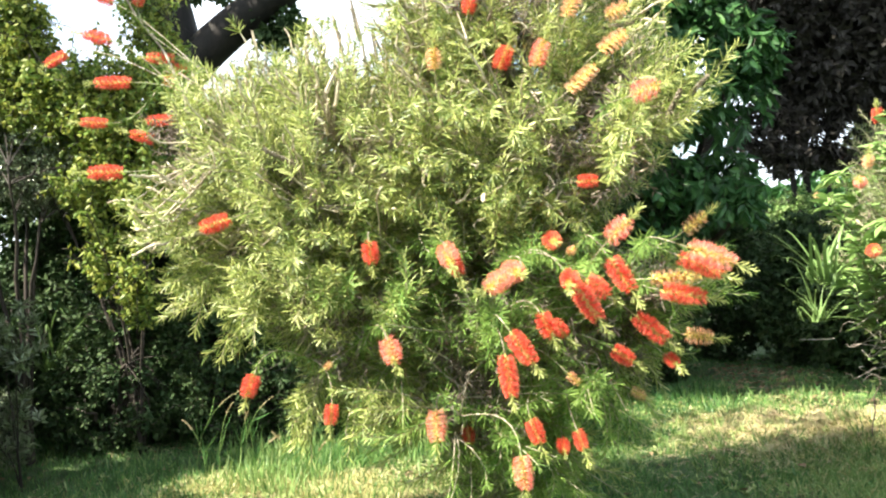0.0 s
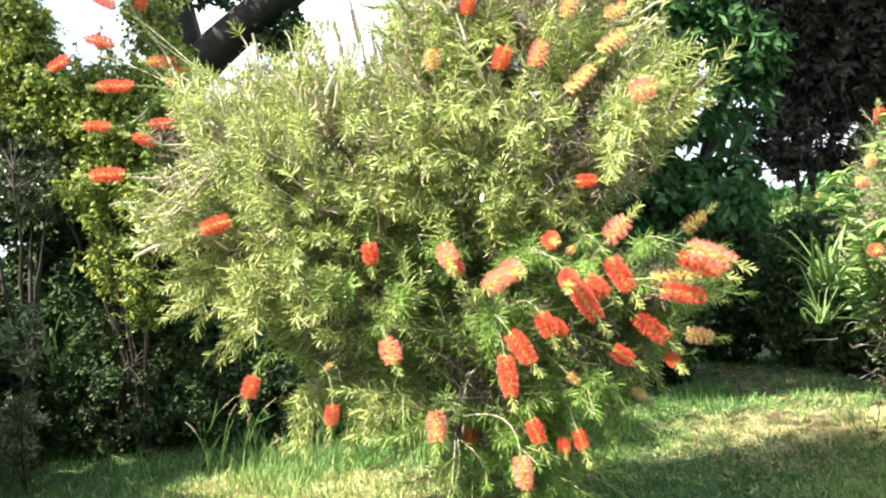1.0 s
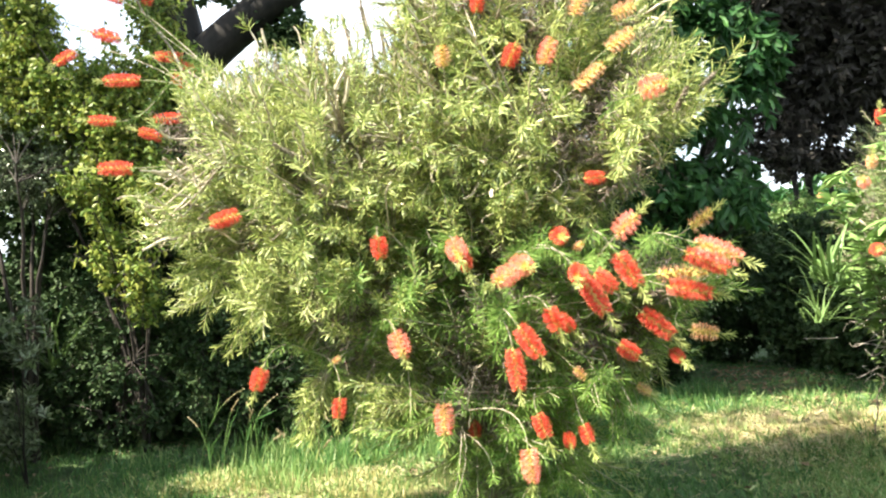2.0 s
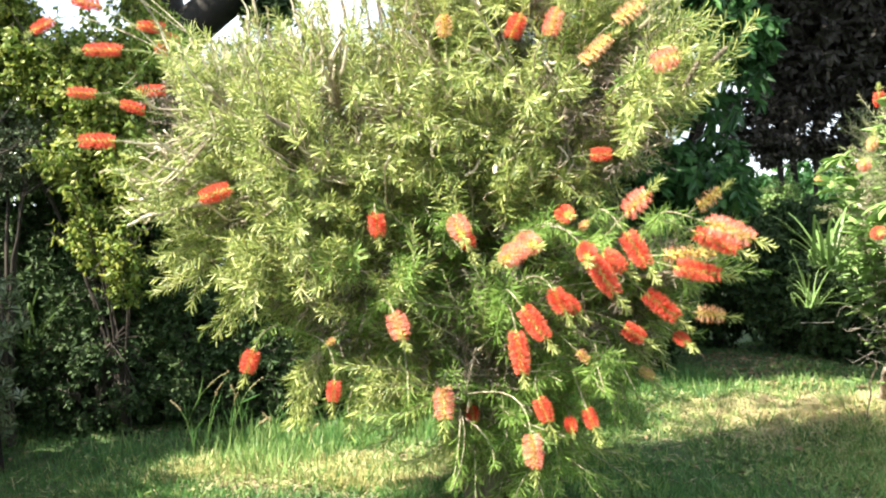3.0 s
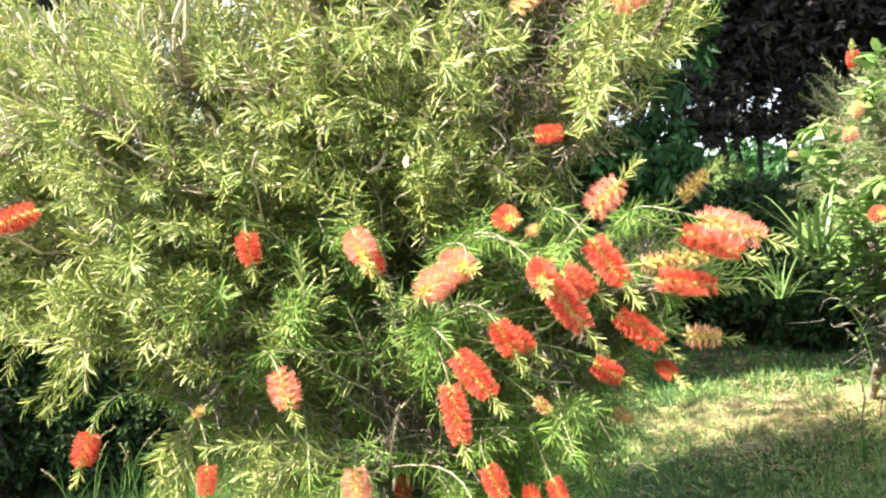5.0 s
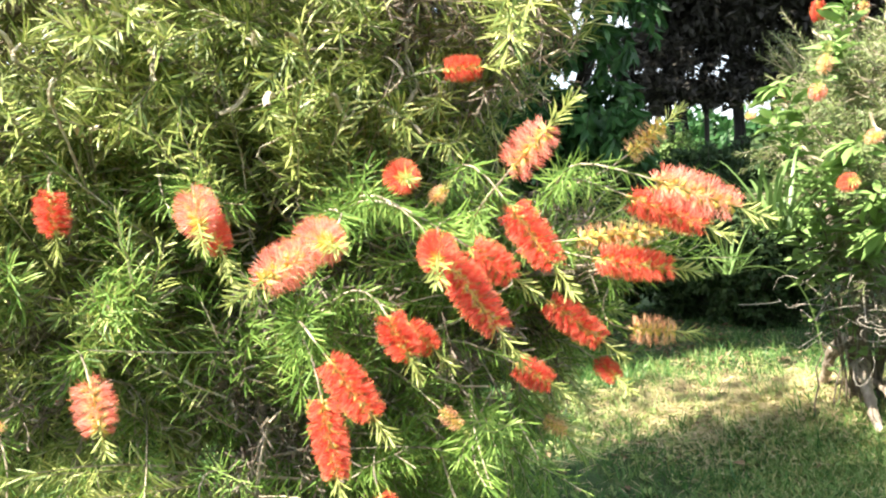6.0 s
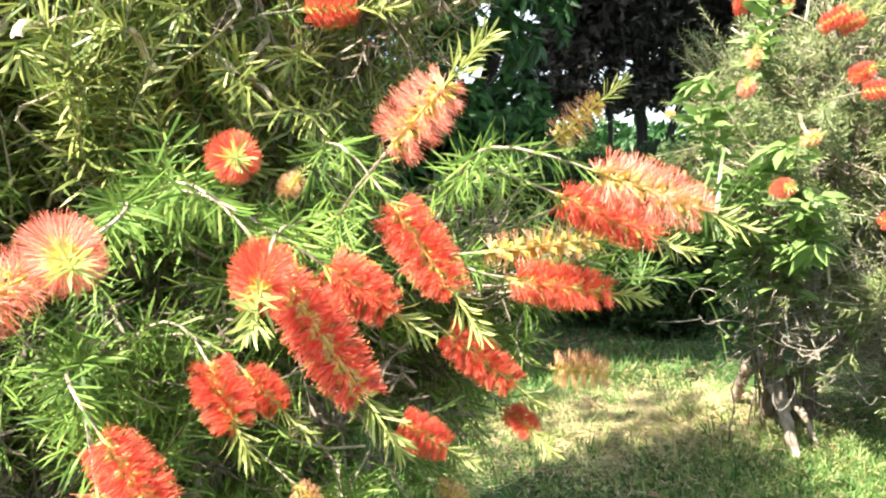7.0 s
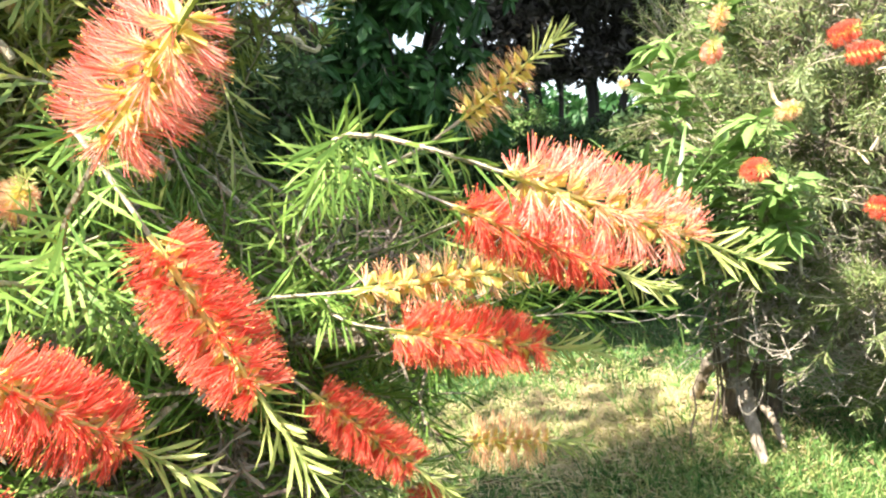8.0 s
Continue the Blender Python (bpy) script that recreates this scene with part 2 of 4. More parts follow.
def leaves(heap, shape, at, along, up, length, width, mat=0):
    """One leaf of that shape at every place, pointing along, its face towards up."""
    tv, tf = shape
    n, k = len(at), len(tv)
    x = unit(along)
    y = unit(np.cross(up, x))
    z = np.cross(x, y)
    length, width = np.broadcast_to(length, n)[:, None, None], np.broadcast_to(width, n)[:, None, None]
    v = at[:, None] + x[:, None] * tv[None, :, :1] * length + y[:, None] * tv[None, :, 1:2] * width + z[:, None] * tv[None, :, 2:] * length
    base = (np.arange(n) * k)[:, None, None]
    heap.add(v, [(f[None] + base).reshape(-1, f.shape[1]) for f in tf], mat)


def tubes(heap, lines, radii, sides=3, mat=0):
    """Tapered tubes along many lines of equal length: lines (n, k, 3), radii (n, k)."""
    lines = np.asarray(lines, dtype=float)
    n, k, _ = lines.shape
    radii = np.broadcast_to(radii, (n, k))
    d = unit(np.gradient(lines, axis=1))
    ref = np.where(np.abs(d[..., 2:]) > 0.9, np.array([1.0, 0, 0]), np.array([0, 0, 1.0]))
    a = unit(np.cross(d, ref))
    b = np.cross(d, a)
    ang = np.arange(sides) * 2 * np.pi / sides
    ring = a[:, :, None] * np.cos(ang)[:, None] + b[:, :, None] * np.sin(ang)[:, None]
    v = lines[:, :, None] + ring * radii[:, :, None, None]
    i, j, s = np.meshgrid(np.arange(n), np.arange(k - 1), np.arange(sides), indexing="ij")
    p = i * k * sides + j * sides
    q = np.stack([p + s, p + (s + 1) % sides, p + sides + (s + 1) % sides, p + sides + s], -1).reshape(-1, 4)
    heap.add(v, [q], mat)


def bezier(p0, p1, p2, p3, k):
    t = np.linspace(0, 1, k)[None, :, None]
    p0, p1, p2, p3 = (np.asarray(p, dtype=float).reshape(-1, 1, 3) for p in (p0, p1, p2, p3))
    return (1 - t) ** 3 * p0 + 3 * (1 - t) ** 2 * t * p1 + 3 * (1 - t) * t ** 2 * p2 + t ** 3 * p3


def along_lines(lines, s):
    """Places and directions at shares s (n, m) of the lines (n, k, 3)."""
    n, k, _ = lines.shape
    f = np.clip(s, 0, 0.9999) * (k - 1)
    i = f.astype(int)
    w = (f - i)[..., None]
    rows = np.arange(n)[:, None]
    a, b = lines[rows, i], lines[rows, i + 1]
    return a + (b - a) * w, unit(b - a)


def leafy(heap, lines, count, length, width, spread=0.95, first=0.1, mat=0, shape=NEEDLE, droop=0.12):
    """Leaves in a spiral along every line."""
    n = len(lines)
    s = first + (1 - first) * (np.arange(count)[None] + rng.random((n, count))) / count
    at, d = along_lines(lines, s)
    ref = np.where(np.abs(d[..., 2:]) > 0.9, np.array([1.0, 0, 0]), np.array([0, 0, 1.0]))
    a = unit(np.cross(d, ref))
    b = np.cross(d, a)
    phi = np.arange(count)[None] * 2.4 + rng.random((n, 1)) * 6.3 + rng.normal(0, .4, (n, count))
    radial = a * np.cos(phi)[..., None] + b * np.sin(phi)[..., None]
    sp = spread * (1.12 - 0.45 * s ** 2) + rng.normal(0, .13, (n, count))
    way = d * np.cos(sp)[..., None] + radial * np.sin(sp)[..., None]
    way[..., 2] -= droop
    up = d + radial * 0.2 + rng.normal(0, .35, way.shape)
    ln = length * (0.7 + 0.5 * rng.random((n, count))) * (1.1 - 0.45 * s ** 3)
    leaves(heap, shape, at.reshape(-1, 3), way.reshape(-1, 3), up.reshape(-1, 3), ln.ravel(), width * (0.8 + 0.4 * rng.random(n * count)), mat)


def on_lobes(lobes, count, low, high, weights=None):
    """Places inside ellipsoids (centre, radii), between two shares of the radius, and the outward way."""
    lobes = np.asarray(lobes, dtype=float)
    w = np.array([l[3] * l[4] + l[4] * l[5] + l[3] * l[5] for l in lobes]) if weights is None else np.asarray(weights, dtype=float)
    i = rng.choice(len(lobes), count, p=w / w.sum())
    d = unit(rng.normal(size=(count, 3)))
    r = low + (high - low) * rng.random(count)[:, None] ** 0.7
    c, rad = lobes[i, :3], lobes[i, 3:]
    return c + d * rad * r, unit(d / rad), i


def ground_z(x, y):
    """Height of the lawn: nearly level, with a low mound at the foot of the smaller shrub."""
    x, y = np.asarray(x, dtype=float), np.asarray(y, dtype=float)
    z = 0.03 + 0.16 * np.exp(-((x - 2.6) / 0.8) ** 2 - ((y - 4.2) / 0.7) ** 2)
    z = z + 0.09 * np.exp(-((x - 2.7) / 0.9) ** 2 - ((y - 6.2) / 0.9) ** 2)
    return z + 0.012 * np.sin(3.1 * x + 1.7 * y) + 0.009 * np.sin(7.3 * x - 5.1 * y + 1) + 0.007 * np.sin(11 * y + 4 * x)


# ---- ground ----
gx = np.concatenate([-np.geomspace(150, 8, 14), np.linspace(-7.8, 7.8, 160), np.geomspace(8, 150, 14)])
gy = np.concatenate([-np.geomspace(150, 4, 14), np.linspace(-3.8, 11.8, 160), np.geomspace(12, 150, 14)])
X, Y = np.meshgrid(gx, gy)
nx, ny = len(gx), len(gy)
i, j = np.meshgrid(np.arange(nx - 1), np.arange(ny - 1))
q = (j * nx + i).ravel()
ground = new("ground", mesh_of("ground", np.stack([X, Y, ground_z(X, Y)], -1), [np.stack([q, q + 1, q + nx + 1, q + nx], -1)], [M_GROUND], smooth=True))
tagged(ground, "rough garden lawn of thin grass over brown soil", "ground", kind="structure")


# ---- flowers ----
def flower_mesh(name, length, radius, florets, per, mat, seed, forward=0.25, cup=0.009, thin=1.0, foot=0.0, fan=0.3):
    """A bottlebrush spike along +z from its foot: florets in a spiral, each a tuft of long stamens."""
    r = np.random.default_rng(seed)
    h = Heap()
    core = np.stack([np.zeros(5), np.zeros(5), np.linspace(-0.004, length * 1.03, 5)], -1)[None]
    tubes(h, core, np.array([[.0022, .0024, .0022, .002, .001]]), 5, 1)
    s = (np.arange(florets) + 0.5) / florets
    phi = np.arange(florets) * 2.399 + r.normal(0, .15, florets)
    rad = np.stack([np.cos(phi), np.sin(phi), np.zeros(florets)], -1)
    z = np.array([0, 0, 1.0])
    root = z * (s * length)[:, None] + rad * 0.002
    # small cup under every tuft
    leaves(h, DIAMOND, root, rad + z * .5, np.cross(rad, z), cup, cup * .6, 1)
    leaves(h, DIAMOND, root, rad + z * .5, z[None] + rad * 0, cup, cup * .6, 1)
    n = florets * per
    own = np.repeat(np.arange(florets), per)
    swell = (0.72 + 0.5 * np.sin(np.pi * np.clip(s * 0.9 + 0.1, 0, 1)) ** 0.7)[own]
    side = np.cross(z, rad)[own]
    fan_a, fan_b = r.normal(0, fan, n)[:, None], r.normal(forward, fan * .85, n)[:, None]
    way = unit(rad[own] + side * fan_a + z * fan_b)
    ln = (radius * swell * (0.8 + 0.26 * r.random(n)))[:, None]
    p0 = root[own] + rad[own] * 0.002 + r.normal(0, .0006, (n, 3))
    p2 = p0 + way * ln + z * r.normal(0, .0015, n)[:, None]
    width = 0.00032 * thin * (0.8 + 0.5 * r.random(n))[:, None]
    across = unit(np.cross(way, r.normal(size=(n, 3)))) * width
    p1 = p0 + (p2 - p0) * (foot * (0.6 + .8 * r.random(n)))[:, None]      # the paler foot of a stamen ends here
    quad = [(np.arange(n) * 4)[:, None] + np.array([[0, 1, 2, 3]])]
    h.add(np.stack([p1 - across, p1 + across, p2 + across * .8, p2 - across * .8], 1), quad, 0)
    if foot:
        h.add(np.stack([p0 - across, p0 + across, p1 + across, p1 - across], 1), quad, 3)
    leaves(h, DIAMOND, p2[::3], way[::3], r.normal(size=(len(p2[::3]), 3)), 0.0013, 0.001, 2)
    return h.mesh(name, [mat, M_CALYX, M_ANTHER, M_CREAM])


def shoot_mesh(name, length, seed, count=16, leaf=0.03, mat=None):
    """The leafy tip that grows on beyond a spike, along +z."""
    h = Heap()
    line = np.stack([np.zeros(4), np.zeros(4), np.linspace(-0.01, length, 4)], -1)[None]
    tubes(h, line, np.array([[.0018, .0016, .0013, .0007]]), 4, 0)
    leafy(h, line, count, leaf, 0.003, 0.72, 0.12, 0, LINEAR, 0.02)
    return h.mesh(name, [mat or M_SHOOT])


SPIKE = {
    "fresh": [flower_mesh("fresh_spike", 0.1, 0.0242, 44, 56, M_RED, 1 + k, 0.22, 0.014, 0.75, 0.18, 0.25) for k in range(2)],
    "pink": [flower_mesh("pale_spike", 0.1, 0.0262, 38, 46, M_PINK, 5 + k, 0.12, 0.0145, 0.75, 0.5, 0.24) for k in range(2)],
    "spent": [flower_mesh("spent_spike", 0.1, 0.021, 34, 14, M_FADED, 13 + k, 0.05, 0.016, 0.8, 0.4, 0.25) for k in range(2)],
    "faded": [flower_mesh("faded_spike", 0.1, 0.024, 38, 26, M_FADED, 9 + k, 0.05, 0.0145, 0.8, 0.45, 0.22) for k in range(2)],
}
TIPS = [shoot_mesh("tip_shoot", 0.045, 21, 26, 0.03), shoot_mesh("tip_shoot", 0.062, 22, 32, 0.032)]
LOOK_OF = {"fresh": "scarlet bottlebrush flower spike", "pink": "pale pink-red open flower spike", "faded": "faded orange-yellow spent flower spike", "spent": "spent yellow-green spike bare as a comb"}


def flower(parent, at, way, kind, length, girth=1.0, tip=1.0):
    """A flower spike centred at that place, pointing that way."""
    way = Vector(way).normalized()
    m = Matrix.Translation(Vector(at) - way * length / 2) @ way.to_track_quat("Z", "Y").to_matrix().to_4x4()
    spin = Matrix.Rotation(rng.random() * 6.28, 4, "Z")
    s = length / 0.1
    g = girth * (0.94 + 0.12 * rng.random())
    ob = child("flower_spike", SPIKE[kind][int(rng.integers(2))], parent, LOOK_OF[kind], m @ spin @ Matrix.Diagonal((g, g, s, 1)))
    if tip:
        child("tip_shoot", TIPS[int(rng.integers(2))], ob, "", Matrix.Translation((0, 0, 0.1)) @ Matrix.Diagonal((tip / g, tip / g, tip / s, 1)))
    return np.array(Vector(at) - way * length / 2), np.array(way)


def capsule_mesh(name, seed):
    """Woody seed capsules crowded round a stretch of twig, along +z."""
    r = np.random.default_rng(seed)
    h = Heap()
    n = 54
    s = (np.arange(n) + 0.5) / n
    phi = np.arange(n) * 2.4
    oct_v = np.array([(1, 0, 0), (-1, 0, 0), (0, 1, 0), (0, -1, 0), (0, 0, 1), (0, 0, -1)], dtype=float)
    oct_f = np.array([[0, 2, 4], [2, 1, 4], [1, 3, 4], [3, 0, 4], [2, 0, 5], [1, 2, 5], [3, 1, 5], [0, 3, 5]])
    c = np.stack([np.cos(phi) * .0042, np.sin(phi) * .0042, s * .075], -1)
    v = c[:, None] + oct_v[None] * (0.0034 + .0008 * r.random(n))[:, None, None]
    h.add(v, [(oct_f[None] + (np.arange(n) * 6)[:, None, None]).reshape(-1, 3)], 0)
    tubes(h, np.array([[(0, 0, -.004), (0, 0, .04), (0, 0, .08)]]), np.array([[.0045, .0045, .004]]), 5, 0)
    return h.mesh(name, [M_SEED])


CAPSULES = [capsule_mesh("seed_capsule", 31), capsule_mesh("seed_capsule", 32)]


def stand(at, way):
    return Matrix.Translation(Vector(at)) @ Vector(way).normalized().to_track_quat("Z", "Y").to_matrix().to_4x4()


# ---- the bottlebrush shrubs ----
def bottlebrush(label, base, stems, lobes, twigs, flowers, hollows=(), leaf_mat=M_LEAF, n_branch=90, n_seed=90, leaf=(0.056, 0.0039), per=54, group="bottlebrush shrubs", shoots=(), bark=M_BARK, tangle=0, sticks=0, stick_low=1.3, litter_in=0, sprays=()):
    shrub = thing("bottlebrush_shrub", label, "shrub", group, at=base)
    b = np.array(base)
    off = Matrix.Translation(-Vector(base))
    wood, green = Heap(), Heap()

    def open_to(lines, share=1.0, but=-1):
        """Which lines leave the flowers free, towards a fixed viewpoint over the lawn and towards the sun: these sit at
        the outside of the crown.
        """
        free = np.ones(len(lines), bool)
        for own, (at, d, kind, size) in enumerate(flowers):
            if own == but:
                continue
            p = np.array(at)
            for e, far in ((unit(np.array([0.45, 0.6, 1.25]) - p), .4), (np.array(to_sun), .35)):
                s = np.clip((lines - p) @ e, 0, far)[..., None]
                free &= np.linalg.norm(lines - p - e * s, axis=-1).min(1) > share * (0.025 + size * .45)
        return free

    # main stems, each a part of its own
    stems = np.asarray(stems, dtype=float)
    n = len(stems)
    start = b + np.stack([rng.normal(0, .06, n), rng.normal(0, .06, n), np.full(n, -0.05)], -1)
    mid1 = start + (stems - start) * np.array([.12, .12, .45])
    mid2 = start + (stems - start) * np.array([.55, .55, .8])
    lines = bezier(start, mid1, mid2, stems, 12)
    lines[:, 1:-1] += rng.normal(0, .014, lines[:, 1:-1].shape)
    for k in range(n):
        h = Heap()
        tubes(h, lines[k:k + 1], np.linspace(.028, .006, 12)[None] * (0.8 + .5 * rng.random()), 8)
        child("stem", h.mesh("stem", [bark], True), shrub, "grey-brown woody stem" if k == 0 else "", off)
    nodes = lines[:, 4:].reshape(-1, 3)
    # branches out to points within the crown
    ends, out, _ = on_lobes(lobes, n_branch, 0.35, 0.75)
    near = nodes[np.argmin(((ends[:, None] - nodes[None]) ** 2).sum(-1) + 0.6 * np.maximum(nodes[None, :, 2] - ends[:, None, 2], 0) ** 2, 1)]
    br = bezier(near, near + (ends - near) * .3 + [0, 0, .06], ends - out * .12, ends, 7)
    br[:, 1:-1] += rng.normal(0, .004, br[:, 1:-1].shape)
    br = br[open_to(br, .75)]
    for hc in hollows:
        br = br[(((br[:, -1] - np.array(hc[:3])) / np.array(hc[3:])) ** 2).sum(-1) > 1]
    tubes(wood, br, np.linspace(.0046, .0022, 7)[None], 5)
    young = (br[:, -1, 1] < 2.7) & (br[:, -1, 2] < 1.45)
    leafy(green, br[young], 60, leaf[0] * .95, leaf[1] * .85, 0.95, 0.45, 1, LINEAR, .2)
    leafy(green, br[~young], 44, leaf[0], leaf[1], 0.95, 0.5, 0, LINEAR, .15)
    hub = np.concatenate([br[:, 3:].reshape(-1, 3), lines[:, 8:].reshape(-1, 3)])

    def reach(points):
        return np.concatenate([hub[np.argmin(((p[:, None] - hub[None]) ** 2).sum(-1), 1)] for p in np.array_split(points, max(1, len(points) // 400))])

    # leafy twigs
    knot, out, _ = on_lobes(lobes, twigs // 6, 0.34, 0.8)      # tufts of six twigs springing from one knot
    knot, out = np.repeat(knot, 6, 0), np.repeat(out, 6, 0)
    n = len(knot)
    way = unit(out + np.repeat(rng.normal(0, .3, (n // 6, 3)), 6, 0) + rng.normal(0, .33, (n, 3)) + [0, 0, .2])
    ln = (0.13 + .2 * rng.random(n))[:, None]
    foot = knot + rng.normal(0, .012, (n, 3))
    tip = foot + way * ln
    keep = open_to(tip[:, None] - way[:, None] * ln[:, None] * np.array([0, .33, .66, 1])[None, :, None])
    for hc in hollows:
        keep &= (((tip - np.array(hc[:3])) / np.array(hc[3:])) ** 2).sum(-1) > 1
    tip, out, way, ln = tip[keep], out[keep], way[keep], ln[keep]
    n = len(tip)
    foot = tip - way * ln
    bend = rng.normal(0, .02, (n, 3)) - [0, 0, .012]
    tw = bezier(foot, foot + way * ln * .3 + bend, tip - way * ln * .3 + bend, tip, 5)
    tubes(wood, tw, np.linspace(.0024, .001, 5)[None], 3, 0)
    _, first = np.unique(np.arange(len(keep))[keep] // 6, return_index=True)
    knots, kout = knot[keep][first], out[first]
    hubs = reach(knots)
    cn = bezier(hubs, hubs + (knots - hubs) * .4 + [0, 0, .02], knots - kout * .1, knots, 5)
    tubes(wood, cn, np.linspace(.0036, .0022, 5)[None], 4, 0)
    near_lawn = (tip[:, 2] < 1.3) & (tip[:, 1] < 2.75) & (tip[:, 0] > rng.normal(-.1, .15, n))      # greener new growth low on the lawn side
    leafy(green, tw[~near_lawn], per, leaf[0], leaf[1], 0.95, 0.1, 0, LINEAR, .16)
    leafy(green, tw[near_lawn], per, leaf[0] * 1.05, leaf[1] * .78, 1.0, 0.08, 1, LINEAR, .28)
    if litter_in:       # dead twigs and dry leaves caught inside the crown
        p0, so, _ = on_lobes(lobes, litter_in, 0.1, 0.72)
        dw = unit(rng.normal(0, 1, p0.shape) + so * .5 + [0, 0, .2])
        dl = .05 + .09 * rng.random((litter_in, 1))
        dt = bezier(p0, p0 + dw * dl * .3 + rng.normal(0, .012, p0.shape), p0 + dw * dl * .7 + rng.normal(0, .012, p0.shape), p0 + dw * dl, 5)
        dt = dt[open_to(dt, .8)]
        inner = Heap()
        tubes(inner, dt, np.linspace(.0017, .0008, 5)[None], 3)
        leafy(inner, dt, 12, leaf[0] * .6, leaf[1], 1.2, 0.05, 0, LINEAR, .3)
        child("inner_brush", inner.mesh("inner_brush", [M_DEAD]), shrub, "dry grey-brown inner twigs and dead leaves", off)["kind"] = "stuff"
    # bare old sticks, lighter than the leafy twigs, that show between the leaves
    if sticks:
        p0, so, _ = on_lobes(lobes[:2], sticks, 0.72, 1.1)
        sway = unit(so + rng.normal(0, .45, p0.shape) + [0, 0, .35])
        sl = (.035 + .085 * rng.random((sticks, 1)) ** 1.5)
        st = bezier(p0, p0 + sway * sl * .3 + rng.normal(0, .01, p0.shape), p0 + sway * sl * .7 + rng.normal(0, .01, p0.shape), p0 + sway * sl, 6)
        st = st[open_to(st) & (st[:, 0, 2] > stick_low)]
        for hc in hollows:
            st = st[(((st[:, -1] - np.array(hc[:3])) / np.array(hc[3:])) ** 2).sum(-1) > 1.2]
        girth = 0.75 + .7 * rng.random((len(st), 1)) ** 2
        tubes(wood, st, np.linspace(.0052, .0042, 6)[None] * girth, 5, 1)
        sh = reach(st[:, 0])
        tubes(wood, bezier(sh, sh + (st[:, 0] - sh) * .4 + [0, 0, .02], st[:, 0] - (st[:, 1] - st[:, 0]), st[:, 0], 5), np.linspace(.0024, .003, 5)[None], 4)
        new_tips = bezier(st[:, -1], st[:, -1], st[:, -1] + (st[:, -1] - st[:, -2]) * 1.5, st[:, -1] + (st[:, -1] - st[:, -2]) * 3, 4)
        leafy(green, new_tips[::3], 22, leaf[0] * .9, leaf[1], 0.9, 0.05, 0, LINEAR, .05)
    # leafy sprays that stand out of the crown into the sun
    for at, d in sprays:
        k = 5
        end = np.array(at) + rng.normal(0, .022, (k, 3))
        aim = unit(np.array(d) + rng.normal(0, .4, (k, 3)))
        foot = end - aim * (.12 + .08 * rng.random((k, 1)))
        sp = bezier(foot, foot + aim * .04 - [0, 0, .012], end - aim * .04 - [0, 0, .01], end, 6)
        tubes(wood, sp, np.linspace(.0024, .0011, 6)[None], 4)
        grip = reach(foot)
        tubes(wood, bezier(grip, grip + (foot - grip) * .4 + [0, 0, .03], foot - aim * .04, foot, 6), np.linspace(.0034, .0024, 6)[None], 4)
        leafy(green, sp, 62, leaf[0] * .92, leaf[1] * .85, 0.9, 0.1, 0, LINEAR, .1)
    # flowers on their own leafy twigs
    feet, ways = [], []
    for at, d, kind, size in flowers:
        f, w = flower(shrub, Vector(at) - Vector(base), d, kind, size, min(1.0, max(.45, size / .08)) * (1.05 if size > .125 else 1), 1.0 if size > 0.06 else .5)
        feet.append(f + b)
        ways.append(w)
    if feet:
        feet, ways = np.array(feet), np.array(ways)
        fl = []
        for k in range(len(feet)):
            gap = feet[k] - ways[k] * .15 + [0, .08, -.04] - hub
            cost = (gap ** 2).sum(-1) + 9 * np.maximum(-gap[:, 2], 0) ** 2 + 3 * np.maximum(gap[:, 1], 0) ** 2
            best = None
            for pick in np.argsort(cost)[:40:2]:
                hb = hub[pick]
                r = np.linalg.norm(feet[k] - hb)
                line = bezier(hb, hb + (feet[k] - hb) * .35 + [0, 0, .05], feet[k] - ways[k] * min(.2, r * .5), feet[k], 9)
                best = line if best is None else best
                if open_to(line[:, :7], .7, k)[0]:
                    best = line
                    break
            fl.append(best)
        fl = np.concatenate(fl)
        tubes(wood, fl, np.linspace(.0028, .0017, 9)[None], 5, 0)
        for line in fl:
            reach_of = np.linalg.norm(np.diff(line, axis=0), axis=1).sum()
            leafy(green, line[None], int(np.clip(300 * reach_of, 18, 150)), leaf[0] * .85, leaf[1] * .72, 1.15, 0.03, 1, LINEAR, .4)
    if tangle:      # bare dead twigs about the foot
        p0 = b + rng.normal(0, 1, (tangle, 3)) * [.2, .13, .15] + [.12, -.38, .52]
        p3 = p0 + unit(rng.normal(0, 1, (tangle, 3)) * [1, .7, .45]) * (.07 + .15 * rng.random((tangle, 1)))
        hold = nodes[np.argmin(((p0[:, None] - nodes[None]) ** 2).sum(-1), 1)]
        dead = Heap()
        wob = rng.normal(0, .07, (2, tangle, 3))
        tubes(dead, bezier(p0, p0 + (p3 - p0) * .3 + wob[0], p0 + (p3 - p0) * .7 + wob[1], p3, 9), np.linspace(.0024, .0009, 9)[None], 4)
        tubes(dead, bezier(hold, hold + (p0 - hold) * .4 + [0, 0, .05], p0 - (p0 - hold) * .3, p0, 6)[:tangle // 5], np.linspace(.004, .0028, 6)[None], 4)
        child("dead_wood", dead.mesh("dead_wood", [M_DEADWOOD]), shrub, "tangle of bare grey dead twigs", off)["kind"] = "stuff"
    child("bare_wood", wood.mesh("bare_wood", [M_TWIG, M_STICK]), shrub, "fine pale grey-brown twigs", off)["kind"] = "stuff"
    child("foliage", green.mesh("foliage", [leaf_mat, M_LEAF_YOUNG if leaf_mat == M_LEAF else leaf_mat]), shrub, "narrow stiff olive-green leaves", off)["kind"] = "stuff"
